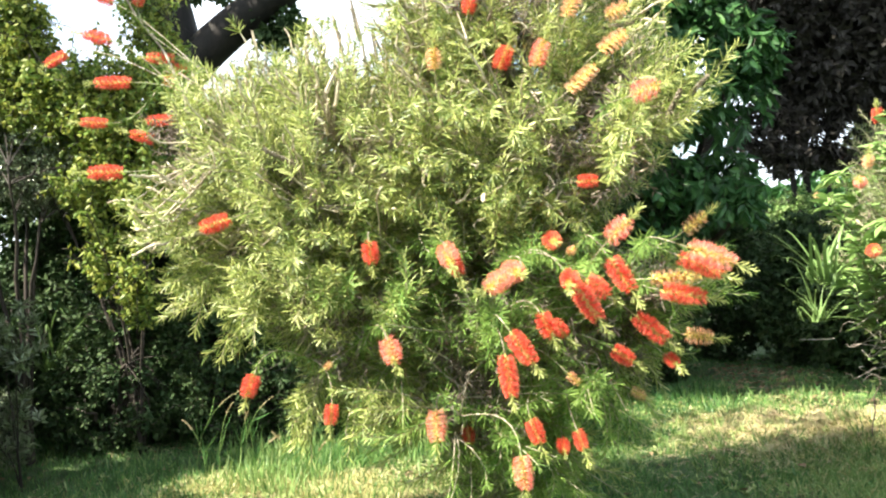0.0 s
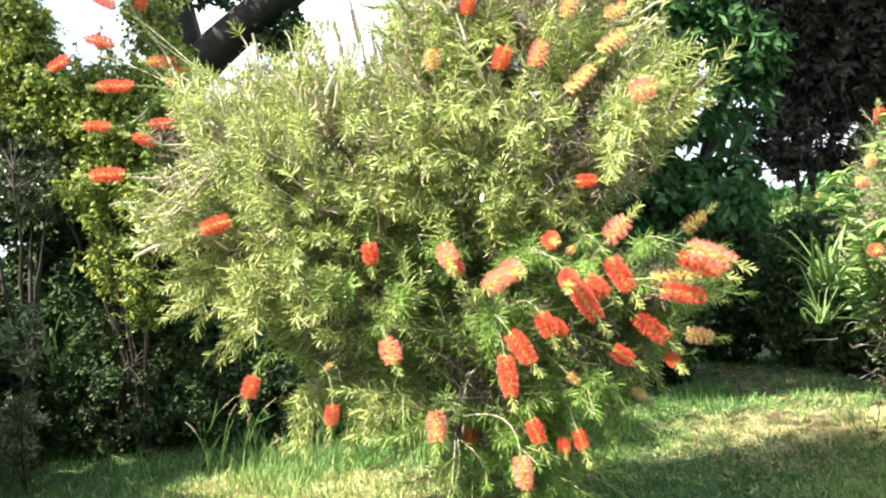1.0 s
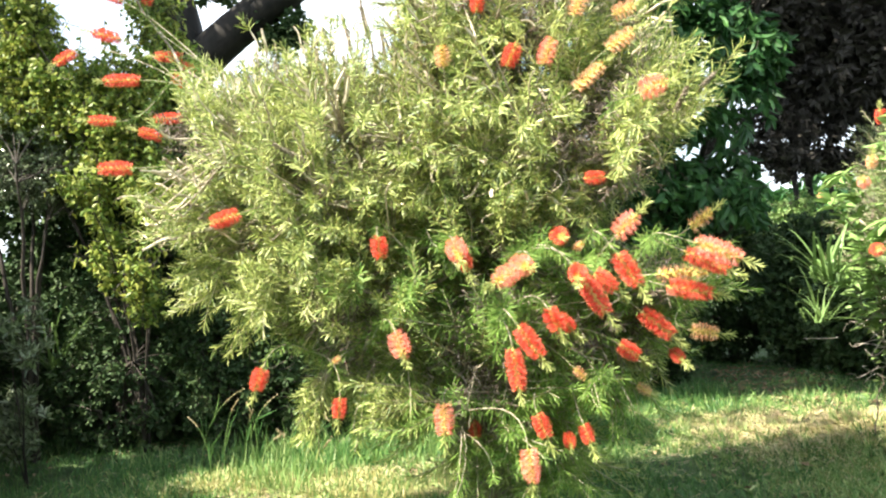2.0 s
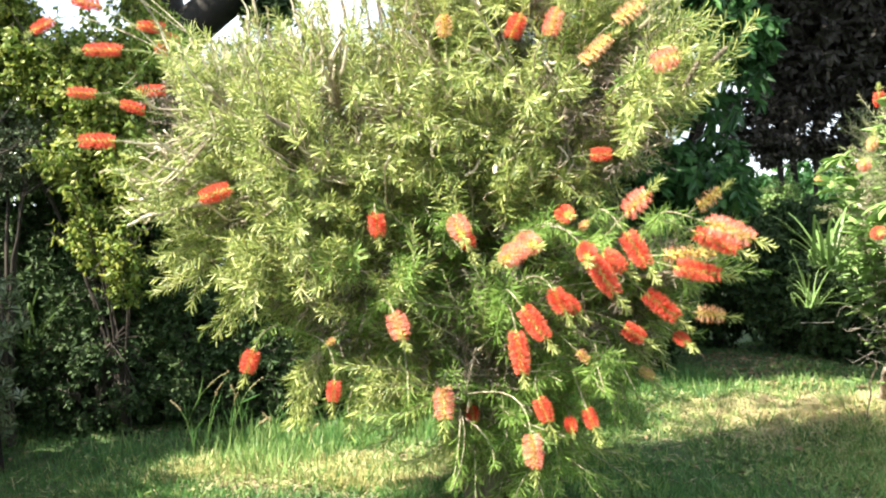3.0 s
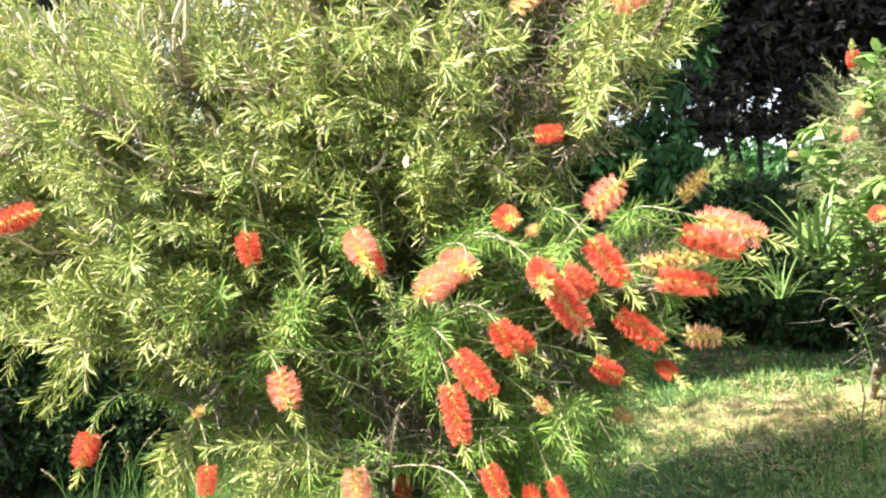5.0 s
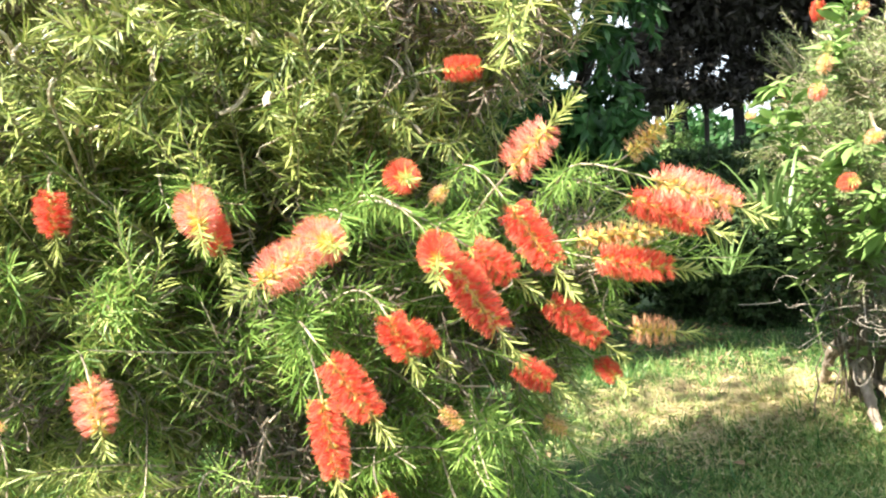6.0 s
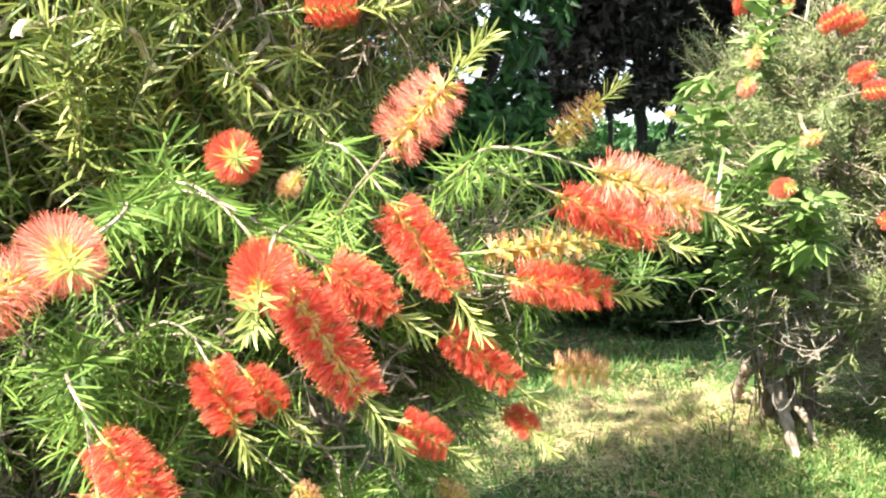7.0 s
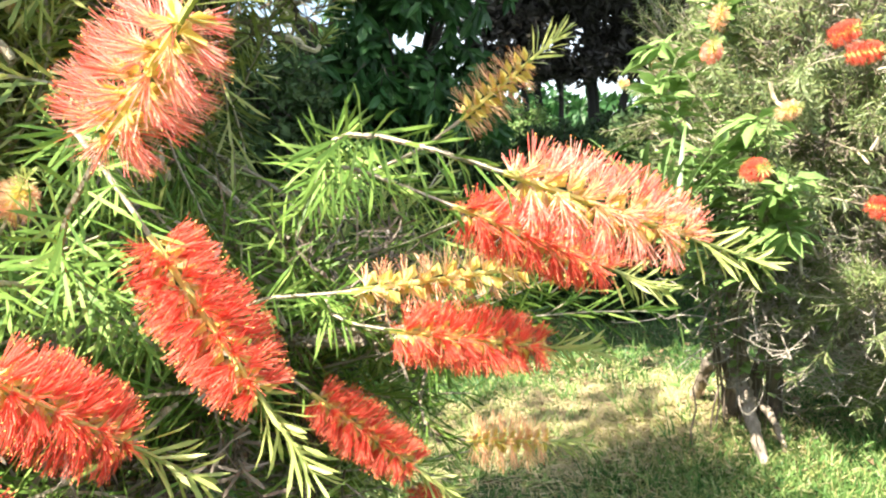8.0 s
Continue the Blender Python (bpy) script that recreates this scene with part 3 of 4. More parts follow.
    # old bare shoots that stand up out of the crown
    for p0, p1 in shoots:
        mid = (np.array(p0) + np.array(p1)) / 2 + rng.normal(0, .015, 3)
        h = Heap()
        tubes(h, bezier(p0, mid, mid, p1, 6), np.linspace(.006, .0045, 6)[None], 6)
        child("old_shoot", h.mesh("old_shoot", [M_TWIG], True), shrub, "", off)
        child("seed_capsule", CAPSULES[0], shrub, "", off @ stand(np.array(p1) - (np.array(p1) - np.array(p0)) * .45, np.array(p1) - np.array(p0)) @ Matrix.Diagonal((1.1, 1.1, 1.6, 1)))
    # seed capsules on older wood
    s = 0.45 + .5 * rng.random((len(br), 3))
    at, d = along_lines(br, s)
    at, d = at.reshape(-1, 3), d.reshape(-1, 3)
    pick = rng.permutation(np.flatnonzero((at[:, 2] > 1.3) | (at[:, 1] > 2.6)))[:n_seed]
    tw_pick = rng.permutation(np.flatnonzero(tw[:, 0, 2] > 1.35))[:n_seed * 2]
    for p, w in list(zip(at[pick], d[pick])) + list(zip(tw[tw_pick, 1], unit(tw[tw_pick, 2] - tw[tw_pick, 1]))):
        g = 0.9 + .6 * rng.random()
        child("seed_capsule", CAPSULES[int(rng.integers(2))], shrub, "", off @ stand(p, w) @ Matrix.Diagonal((g, g, g * (0.7 + .8 * rng.random()), 1)))
    return shrub


F, P, O, S = "fresh", "pink", "faded", "spent"
LEFT_AND_MIDDLE = [
    ((-0.691, 2.432, 1.397), (-.85, -.4, -.3), F, .10), ((-0.159, 2.417, 1.266), (.15, -.3, -.95), F, .075),
    ((0.109, 2.291, 1.239), (.2, -.8, -.5), P, .09), ((0.13, 2.30, 1.205), (.3, -.5, -.8), F, .07),
    ((0.307, 2.12, 1.178), (.3, -.9, -.1), P, .09), ((0.26, 2.07, 1.150), (-.55, -.7, -.3), P, .08),
    ((0.441, 2.357, 1.267), (.1, -1, -.1), F, .075), ((0.622, 2.16, 1.28), (.52, -.6, .56), P, .086),
    ((0.634, 2.251, 1.149), (.42, -.3, -.8), F, .115), ((0.513, 2.144, 1.082), (.45, -.35, -.8), F, .13),
    ((0.466, 2.095, 1.147), (-.1, -.9, -.3), F, .075), ((0.556, 2.2, 1.117), (.6, .1, -.5), F, .08),
]
OUTER_SPRAY = [
    ((0.842, 2.44, 1.125), (1, -.1, .02), S, .16), ((0.857, 2.42, 1.069), (.93, -.1, -.22), F, .14),
    ((0.905, 2.24, 1.19), (.85, -.12, -.38), P, .138), ((0.895, 2.34, 1.163), (.85, 0, -.42), F, .14), ((0.772, 2.56, 0.953), (.65, -.2, -.6), F, .13),
    ((0.66, 2.475, 0.873), (.7, -.2, -.5), F, .075), ((0.845, 2.6, 0.833), (.2, -.9, -.3), F, .065),
    ((0.406, 2.324, 1.0), (.3, -.6, -.7), F, .085), ((0.449, 2.4, 0.982), (.5, -.2, -.6), F, .065),
    ((0.321, 2.24, 0.943), (.5, -.3, -.75), F, .115), ((0.276, 2.3, 0.851), (.1, -.2, -.95), F, .128),
]
LOW_TWIGS = [
    ((-0.094, 2.323, 0.943), (.3, -.6, -.7), P, .09), ((-0.623, 2.5, 0.829), (-.3, -.2, -.9), F, .08),
    ((-0.342, 2.5, 0.718), (-.05, -.3, -.95), F, .07), ((0.034, 2.366, 0.69), (0, -.3, -.95), P, .10),
    ((0.116, 2.73, 0.574), (.1, -.5, -.8), F, .065), ((0.357, 2.5, 0.628), (.3, -.4, -.8), F, .085),
    ((0.452, 2.57, 0.559), (0, -.8, -.5), F, .06), ((0.497, 2.412, 0.614), (.2, -.6, -.7), F, .065),
    ((0.304, 2.3, 0.546), (.05, -.2, -.97), P, .10), ((0.93, 2.544, 0.917), (.95, -.1, -.15), O, .09),
    ((0.496, 2.5, 0.8), (.6, -.3, -.6), O, .05), ((0.505, 2.4, 1.231), (.3, -.6, .3), O, .04), ((0.734, 2.66, 0.709), (.75, -.2, -.5), O, .055), ((-0.348, 2.517, 0.882), (-.4, -.7, -.3), O, .035),
]
CROWN_TOP = [
    ((0.925, 2.48, 1.3), (.75, -.2, .55), S, .085), ((0.578, 2.456, 1.46), (1, -.2, -.05), F, .068),
    ((0.324, 2.5, 1.906), (.4, -.5, .7), F, .08), ((0.09, 2.45, 1.907), (0, -.3, .95), O, .07),
    ((0.45, 2.5, 1.912), (.35, -.1, .9), P, .09), ((0.565, 2.5, 2.068), (.4, 0, .9), O, .08),
    ((0.732, 2.192, 1.693), (.6, -.6, .1), P, .08), ((0.587, 2.5, 1.814), (.75, 0, .6), O, .12),
    ((0.699, 2.5, 1.931), (.8, 0, .5), O, .10), ((0.733, 2.6, 2.068), (.8, 0, .3), O, .08),
    ((0.217, 2.6, 2.136), (.2, 0, .9), F, .07), ((-1.649, 3.5, 2.44), (-.9, -.1, .25), F, .14),
]
ARCHING_STEM = [
    ((-1.927, 3.6, 2.382), (-.4, -.5, -.5), F, .12), ((-1.502, 3.348, 2.166), (-1, -.2, 0), F, .16),
    ((-1.419, 3.696, 2.372), (-1, -.1, .1), F, .14), ((-1.339, 3.75, 2.319), (-.5, -.8, .1), F, .08),
    ((-1.4, 3.769, 2.266), (.6, -.3, -.6), F, .11), ((-1.849, 3.796, 2.084), (-.95, -.1, .1), F, .14),
    ((-1.355, 3.521, 2.008), (-1, -.2, 0), F, .13), ((-1.443, 3.5, 1.928), (-.8, -.2, .3), F, .11),
    ((-1.329, 2.916, 1.675), (-1, -.2, .02), F, .13), ((-1.617, 3.5, 2.638), (-.8, -.1, .4), F, .12),
    ((-1.475, 3.6, 2.661), (.3, -.1, .9), F, .09),
]
MAIN_FLOWERS = LEFT_AND_MIDDLE + OUTER_SPRAY + LOW_TWIGS + CROWN_TOP + ARCHING_STEM
MAIN_LOBES = [
    (-0.38, 2.95, 1.47, .78, .55, .62), (0.38, 2.95, 1.75, .58, .58, .72), (0.3, 2.72, 1.02, .52, .42, .46),
    (0.72, 2.55, 1.05, .25, .22, .22), (-0.3, 2.8, 1.06, .48, .4, .36), (0.62, 2.62, 1.62, .38, .35, .3), (0.15, 2.75, 0.72, .4, .35, .3), (0.75, 2.58, 1.74, .19, .2, .18), (-0.95, 3.0, 1.8, .26, .25, .22), (0.36, 2.95, .5, .2, .25, .25), (0.75, 2.78, 1.05, .28, .2, .25), (0.1, 3.2, 1.5, .55, .28, .5), (0.58, 2.7, .88, .28, .2, .17), (0.3, 2.85, 2.15, .42, .35, .25), (0.04, 2.62, 1.58, .26, .15, .11), (0.45, 2.6, 1.57, .22, .14, .12),
]
large_shrub = bottlebrush("large bottlebrush shrub covered in scarlet and fading flower spikes", (0.2, 3.15, 0.03),
            [(-0.8, 3.0, 1.6), (-0.35, 2.8, 1.75), (0.2, 3.1, 2.2), (0.55, 2.9, 2.1), (0.7, 2.75, 1.5), (-0.3, 2.7, 1.1), (0.3, 2.8, 1.0), (0.55, 2.85, 0.95), (-1.2, 3.4, 2.2), (0.1, 2.75, 0.8)],
            MAIN_LOBES, 4700, MAIN_FLOWERS, hollows=[(0.12, 2.56, 1.32, .26, .42, .065), (0.02, 2.35, 0.86, .26, .36, .17), (0.85, 2.75, 1.35, .34, .7, .13), (1.17, 2.7, 1.55, .34, .8, .17), (-1.25, 3.15, 2.05, .28, .6, .26), (-1.2, 2.75, 1.93, .28, .5, .27), (-1.06, 2.95, 2.08, .17, .4, .17)], n_branch=190, n_seed=90, sticks=1500, litter_in=3200,
            sprays=[((0.22, 2.5, 1.41), (-.2, -.6, .7)), ((0.19, 2.55, 1.375), (-.5, -.6, .3)), ((0.335, 2.48, 1.445), (.1, -.6, .7)), ((0.32, 2.54, 1.395), (.1, -.7, .1)), ((0.46, 2.57, 1.48), (.5, -.6, .2)), ((0.43, 2.62, 1.42), (.2, -.7, .2)), ((0.26, 2.6, 1.41), (0, -.6, .5)), ((-0.08, 2.9, 1.5), (-.3, -.8, .4)), ((-0.02, 2.88, 1.38), (-.3, -.8, .2)), ((0.09, 2.8, 1.58), (-.2, -.8, .5))],
            shoots=[((-0.38 + .06 * k, 2.85 - .02 * (k % 3), 1.86 + .02 * (k % 4)), (-0.47 + .075 * k, 2.8 - .03 * (k % 2), 2.1 + .045 * (k * 5 % 4) + .01 * k)) for k in range(11)])

# the long stem that arches over and carries the outermost flowers
arch, arch_green = Heap(), Heap()
arch_line = np.concatenate([bezier((-0.95, 3.15, 1.7), (-1.1, 3.3, 1.95), (-1.28, 3.62, 2.15), (-1.37, 3.65, 2.37), 10),
                            bezier((-1.37, 3.65, 2.37), (-1.44, 3.66, 2.5), (-1.53, 3.6, 2.55), (-1.56, 3.55, 2.78), 8)[:, 1:]], 1)
tubes(arch, arch_line, np.linspace(.011, .004, 17)[None], 7)
arch_off = Matrix.Translation(-large_shrub.location)
child("arching_stem", arch.mesh("arching_stem", [M_TWIG], True), large_shrub, "long pale arching stem", arch_off)
leafy(arch_green, arch_line[:, 11:], 60, .055, .0045, 0.95, 0.05, 0, LINEAR, .1)
child("stem_leaves", arch_green.mesh("stem_leaves", [M_LEAF]), large_shrub, "", arch_off)["kind"] = "stuff"

SUNNY_SIDE = [
    ((1.865, 3.269, 1.162), (-.3, -.9, .1), F, .075), ((1.94, 3.24, 1.294), (-.2, -.9, .1), O, .06),
    ((1.95, 3.523, 1.477), (-.5, -.8, .2), P, .07), ((2.015, 3.57, 1.576), (-.3, -.7, .5), O, .07),
    ((2.286, 4.002, 1.857), (-.3, -.5, .7), F, .08), ((1.939, 3.963, 1.455), (-.6, -.6, 0), O, .05),
    ((2.16, 3.292, 1.473), (.1, -.9, .2), F, .075), ((2.124, 3.2, 1.412), (.5, -.8, 0), F, .075),
]
UPPER_SIDE = [
    ((2.062, 3.1, 1.055), (.2, -.9, -.2), F, .07), ((2.26, 3.5, 1.68), (.4, -.8, .3), F, .09),
    ((2.32, 3.5, 1.66), (.5, -.7, .3), F, .08), ((2.406, 3.7, 1.706), (.3, -.6, .6), F, .07),
    ((2.402, 3.9, 1.821), (0, -.5, .8), O, .07), ((2.33, 3.6, 1.82), (.2, -.6, .7), F, .08),
    ((2.725, 5.0, 1.632), (-.5, -.8, .2), F, .09),
]
RIGHT_FLOWERS = SUNNY_SIDE + UPPER_SIDE
bottlebrush("smaller bottlebrush shrub with a bare tangled foot and few red flowers", (2.5, 4.2, 0.16),
            [(2.3, 3.8, 1.3), (2.6, 3.9, 1.7), (2.9, 4.2, 1.9), (2.3, 4.3, 1.5), (2.8, 3.7, 1.2), (3.1, 4.1, 1.3)],
            [(2.7, 3.95, 1.4, .5, .55, .5), (2.45, 3.75, 1.15, .42, .4, .32), (2.9, 3.8, .95, .5, .45, .5), (2.8, 4.6, 1.45, .45, .45, .42), (2.95, 3.65, .6, .45, .35, .45), (2.5, 3.65, 1.5, .3, .3, .3), (2.62, 3.55, .78, .25, .25, .34)], 1650, RIGHT_FLOWERS,
            leaf_mat=M_LEAF_GREY, n_branch=70, n_seed=40, leaf=(0.044, 0.004), per=44, bark=M_BARK, tangle=760, sticks=160, stick_low=.8, litter_in=500)


# ---- broad-leaved shrubs, hedges and trees ----
def woody(name, label, category, base, lobes, n_sprig, per, leaf, mat, shape=DIAMOND, trunk=0.05, stems=5, droop=0.2, group="", bark=M_TRUNK, sprig=0.16, low=0.55, limbs=None, boughs=220):
    """A shrub or tree: stems from the foot into every lobe, branches, and a crown of leafy sprigs."""
    ob = thing(name, label, category, group, at=base)
    off = Matrix.Translation(-Vector(base))
    b = np.array(base, dtype=float)
    lobes = np.asarray(lobes, dtype=float)
    wood, green = Heap(), Heap()
    goal = lobes[np.arange(max(stems, len(lobes))) % len(lobes), :3] + rng.normal(0, .15, (max(stems, len(lobes)), 3)) if limbs is None else np.asarray(limbs, dtype=float)
    n = len(goal)
    start = np.tile(b, (n, 1)) + rng.normal(0, trunk * .8, (n, 3)) * [1, 1, 0] - [0, 0, .06]
    lines = bezier(start, start + (goal - start) * [.1, .1, .4], start + (goal - start) * [.5, .5, .85], goal, 10)
    lines[:, 1:-1] += rng.normal(0, trunk * .4, lines[:, 1:-1].shape)
    h = Heap()
    tubes(h, lines, np.linspace(trunk, trunk * .25, 10)[None], 8)
    child("trunk", h.mesh("trunk", [bark], True), ob, "", off)
    nodes = lines[:, 4:].reshape(-1, 3)
    tip, out, _ = on_lobes(lobes, n_sprig, low, 1.0)
    way = unit(out + rng.normal(0, .5, tip.shape) - [0, 0, droop])
    foot = tip - way * sprig * (0.7 + .6 * rng.random((n_sprig, 1)))
    hubs = nodes[np.argmin(((foot[:, None] - nodes[None]) ** 2).sum(-1), 1)]
    few = rng.random(n_sprig) < min(1, boughs / n_sprig)
    if few.any():
        tubes(wood, bezier(hubs[few], hubs[few] + (foot[few] - hubs[few]) * .4 + [0, 0, .05], foot[few] - way[few] * .05, foot[few], 5), np.linspace(trunk * .2, trunk * .06, 5)[None], 4)
    tw = bezier(foot, foot + way * .05, tip - way * .04, tip, 3)
    tubes(wood, tw, np.linspace(.003, .0015, 3)[None], 3)
    leafy(green, tw, per, leaf[0], leaf[1], 1.05, 0.05, 0, shape, droop)
    child("bare_wood", wood.mesh("bare_wood", [bark]), ob, "", off)["kind"] = "stuff"
    child("crown", green.mesh("crown", [mat]), ob, "", off)
    return ob


def gz(x, y):
    return float(ground_z(x, y))


# hedge behind and beside the large shrub
HEDGE_LEFT = [
    ("low shaded shrub at the foot of the hedge", (-2.5, 5.05), [(-2.5, 4.98, .42, .55, .25, .45), (-2.4, 5.1, .9, .5, .25, .4)], M_HEDGE, 800, (.05, .026)),
    ("low dark shrub under the bottlebrush", (-1.5, 5.1), [(-1.5, 5.05, .35, .6, .25, .38), (-1.7, 5.1, .75, .5, .25, .4)], M_HEDGE, 800, (.05, .026)),
    ("dark green hedge shrub in the shade of the trees", (-4.4, 5.5), [(-4.4, 5.5, .9, .9, .6, .95), (-4.3, 5.5, 2.1, .8, .6, .7)], M_HEDGE, 1500, (.07, .034)),
    ("dark green hedge shrub with a bare shaded foot", (-3.3, 5.6), [(-3.3, 5.5, .8, .8, .55, .85), (-3.2, 5.6, 2.0, .75, .6, .7)], M_HEDGE, 1700, (.07, .034)),
    ("dark hedge shrub with oval leaves", (-2.3, 5.5), [(-2.3, 5.4, .75, .75, .5, .8), (-2.2, 5.6, 1.8, .7, .55, .65)], M_HEDGE, 1700, (.065, .034)),
]
HEDGE_MIDDLE = [
    ("dense dark hedge shrub behind the bottlebrush", (-1.2, 5.5), [(-1.2, 5.4, .7, .75, .45, .75), (-1.2, 5.7, 1.7, .7, .5, .6)], M_HEDGE, 1700, (.065, .034)),
    ("dense dark hedge shrub with small leaves", (-0.1, 5.7), [(-0.1, 5.6, .7, .75, .45, .75), (-0.1, 5.8, 1.6, .7, .5, .55)], M_HEDGE, 1500, (.06, .03)),
    ("dark hedge shrub in deep shade", (0.9, 6.1), [(0.9, 6.1, .7, .7, .45, .75), (0.8, 6.2, 1.6, .65, .5, .6)], M_HEDGE, 1500, (.065, .034)),
    ("dark leafy hedge shrub beside the path", (1.7, 6.9), [(1.6, 6.8, .75, .5, .45, .8), (1.5, 7.0, 1.7, .6, .5, .6)], M_HEDGE, 1400, (.07, .036)),
]
HEDGE_PATH = [
    ("dark shrub closing the far end of the path", (2.7, 8.3), [(2.6, 8.2, .8, .9, .5, .85), (2.3, 8.4, 1.6, .6, .5, .4)], M_HEDGE, 1500, (.08, .04)),
    ("shaded shrub beyond the path", (4.0, 7.7), [(4.0, 7.6, .8, .8, .6, .85), (4.6, 7.4, 1.3, .7, .5, .5)], M_HEDGE, 1500, (.08, .04)),
    ("low dark hedge shrub behind the strap plants", (3.3, 6.5), [(3.2, 6.4, .6, .5, .4, .6), (3.6, 6.3, 1.1, .6, .5, .5)], M_HEDGE, 1200, (.07, .034)),
    ("shaded hedge shrub at the bend of the path", (3.3, 7.3), [(3.2, 7.3, .75, .6, .4, .8)], M_HEDGE, 900, (.08, .04)),
    ("hedge shrub behind the smaller bottlebrush", (4.3, 5.4), [(4.2, 5.4, .9, .7, .6, .9), (4.6, 5.3, 1.8, .8, .6, .8)], M_HEDGE, 1300, (.08, .04)),
]
HEDGE = HEDGE_LEFT + HEDGE_MIDDLE + HEDGE_PATH
for label, (x, y), lobes, mat, n, leaf in HEDGE:
    woody("hedge_shrub", label, "shrub", (x, y, gz(x, y)), lobes, n, 11, leaf, mat, group="hedge", trunk=0.03, droop=.15)

woody("golden_shrub", "shrub with drooping sprays of yellow-green leaves", "shrub", (-2.25, 4.95, gz(-2.25, 4.95)),
      [(-2.95, 4.8, 3.1, .28, .25, .2), (-2.9, 4.85, 2.8, .3, .3, .34), (-2.95, 4.75, 2.3, .25, .25, .2), (-2.02, 4.85, 3.0, .2, .25, .25), (-2.25, 4.8, 2.35, .36, .3, .42), (-2.45, 4.72, 1.8, .2, .2, .14), (-2.35, 4.7, 1.38, .13, .14, .3), (-2.08, 4.65, 1.15, .14, .14, .3), (-1.95, 4.9, 2.55, .25, .3, .4), (-2.75, 4.95, 2.3, .35, .3, .25), (-2.0, 4.8, 1.75, .28, .25, .3), (-2.6, 4.85, 2.55, .4, .3, .2), (-2.35, 4.9, 2.0, .45, .3, .35), (-3.1, 4.85, 2.6, .3, .3, .35)], 1700, 17, (.048, .027), M_YELLOW, trunk=.011, droop=.5, sprig=.3)
woody("glossy_shrub", "shrub with small pale glossy leaves in the sun", "shrub", (-3.0, 4.85, gz(-3.0, 4.85)),
      [(-3.0, 4.8, 2.1, .42, .35, .42), (-2.75, 4.85, 1.95, .3, .25, .3)], 520, 13, (.034, .018), M_GLOSSY, trunk=.022, droop=.1)
woody("young_shrub", "low shrub with upright pale grey-green leaves", "shrub", (-2.66, 4.25, gz(-2.66, 4.25)),
      [(-2.62, 4.2, .92, .17, .2, .24), (-2.72, 4.3, .4, .16, .15, .28)], 62, 13, (.072, .022), M_GLOSSY, trunk=.005, droop=-.25)
# unseen hedge round the rest of the lawn; the first three add shade
for x, y, h in ((-3.85, 4.55, 1.8), (-3.3, 3.6, 2.3), (-3.02, 2.95, 1.85), (-3.3, 1.7, 1.9), (-3.9, 0.3, 2.3), (-3.6, -1.4, 2.2), (-2.2, -3.2, 2.0), (0.0, -3.8, 1.6), (2.4, -3.4, 1.9), (4.2, -1.6, 2.2), (4.6, 0.6, 2.2), (4.5, 2.4, 2.0)):
    woody("hedge_shrub", "unseen dark green garden hedge shrub", "shrub", (x, y, gz(x, y)), [(x, y, h * .4, .75, .7, h * .42), (x, y, h * .75, .65, .6, h * .3)], 700, 9, (.075, .04), M_HEDGE, group="hedge", trunk=.03)

# stands out of view, added to darken the hedge's foot and the lawn's edge
woody("hedge_shrub", "unseen dark hedge shrub added to shade the lawn", "shrub", (-2.75, 3.45, gz(-2.75, 3.45)), [(-3.4, 3.6, 2.35, .5, .36, .33), (-2.72, 3.45, .6, .34, .34, .5)], 1300, 10, (.075, .04), M_HEDGE, group="hedge", trunk=.03)
# trees; the first three stand out of view, added to cast shade
woody("unseen_shade_tree", "unseen leafy tree added to cast shade on the lawn", "tree", (-1.6, -2.6, 0.03), [(-1.6, -2.4, 3.7, 1.4, 1.2, .8), (-.8, -1.0, 3.6, .7, .7, .3)], 700, 9, (.1, .05), M_TREE, trunk=.08)
woody("unseen_shade_tree", "tall unseen tree with boughs added to shade the lawn", "tree", (-7.5, 5.5, 0.03), [(-.8, 4.2, 4.6, 1.2, .6, .3), (-2.45, 2.9, 4.6, .5, .5, .3), (-3.0, 3.75, 4.6, .9, .45, .3), (.4, 3.8, 4.6, .8, .5, .3)], 2300, 9, (.1, .05), M_TREE, trunk=.05, boughs=60)
woody("unseen_shade_tree", "thin unseen tree added to dapple the lawn with shade", "tree", (-5.2, 0.2, 0.03), [(-1.4, 2.75, 4.6, .95, .6, .3)], 62, 9, (.1, .05), M_TREE, trunk=.025, stems=1, boughs=12)
# lobes above 4.5 m are out of view, added to shade the background
woody("broadleaf_tree", "tree with hanging clusters of large dark green leaves", "tree", (1.85, 7.5, 0.03),
      [(2.0, 6.5, 2.7, .75, .55, .75), (1.6, 6.7, 1.6, .6, .5, .6), (2.3, 6.4, 1.6, .34, .35, .25), (1.7, 6.6, 3.7, .9, .7, .7), (2.5, 6.5, 2.9, .33, .35, .4), (0.1, 5.0, 4.6, .95, .6, .35), (2.3, 5.9, 4.6, 1.0, .7, .4), (3.7, 6.2, 4.7, 1.3, 1.0, .5), (2.3, 7.4, 5.2, 1.3, 1.0, .45), (2.3, 6.95, 1.85, .36, .3, .3)], 2250, 9, (.15, .062), M_TREE, BROAD, trunk=.06, droop=.7, sprig=.24)
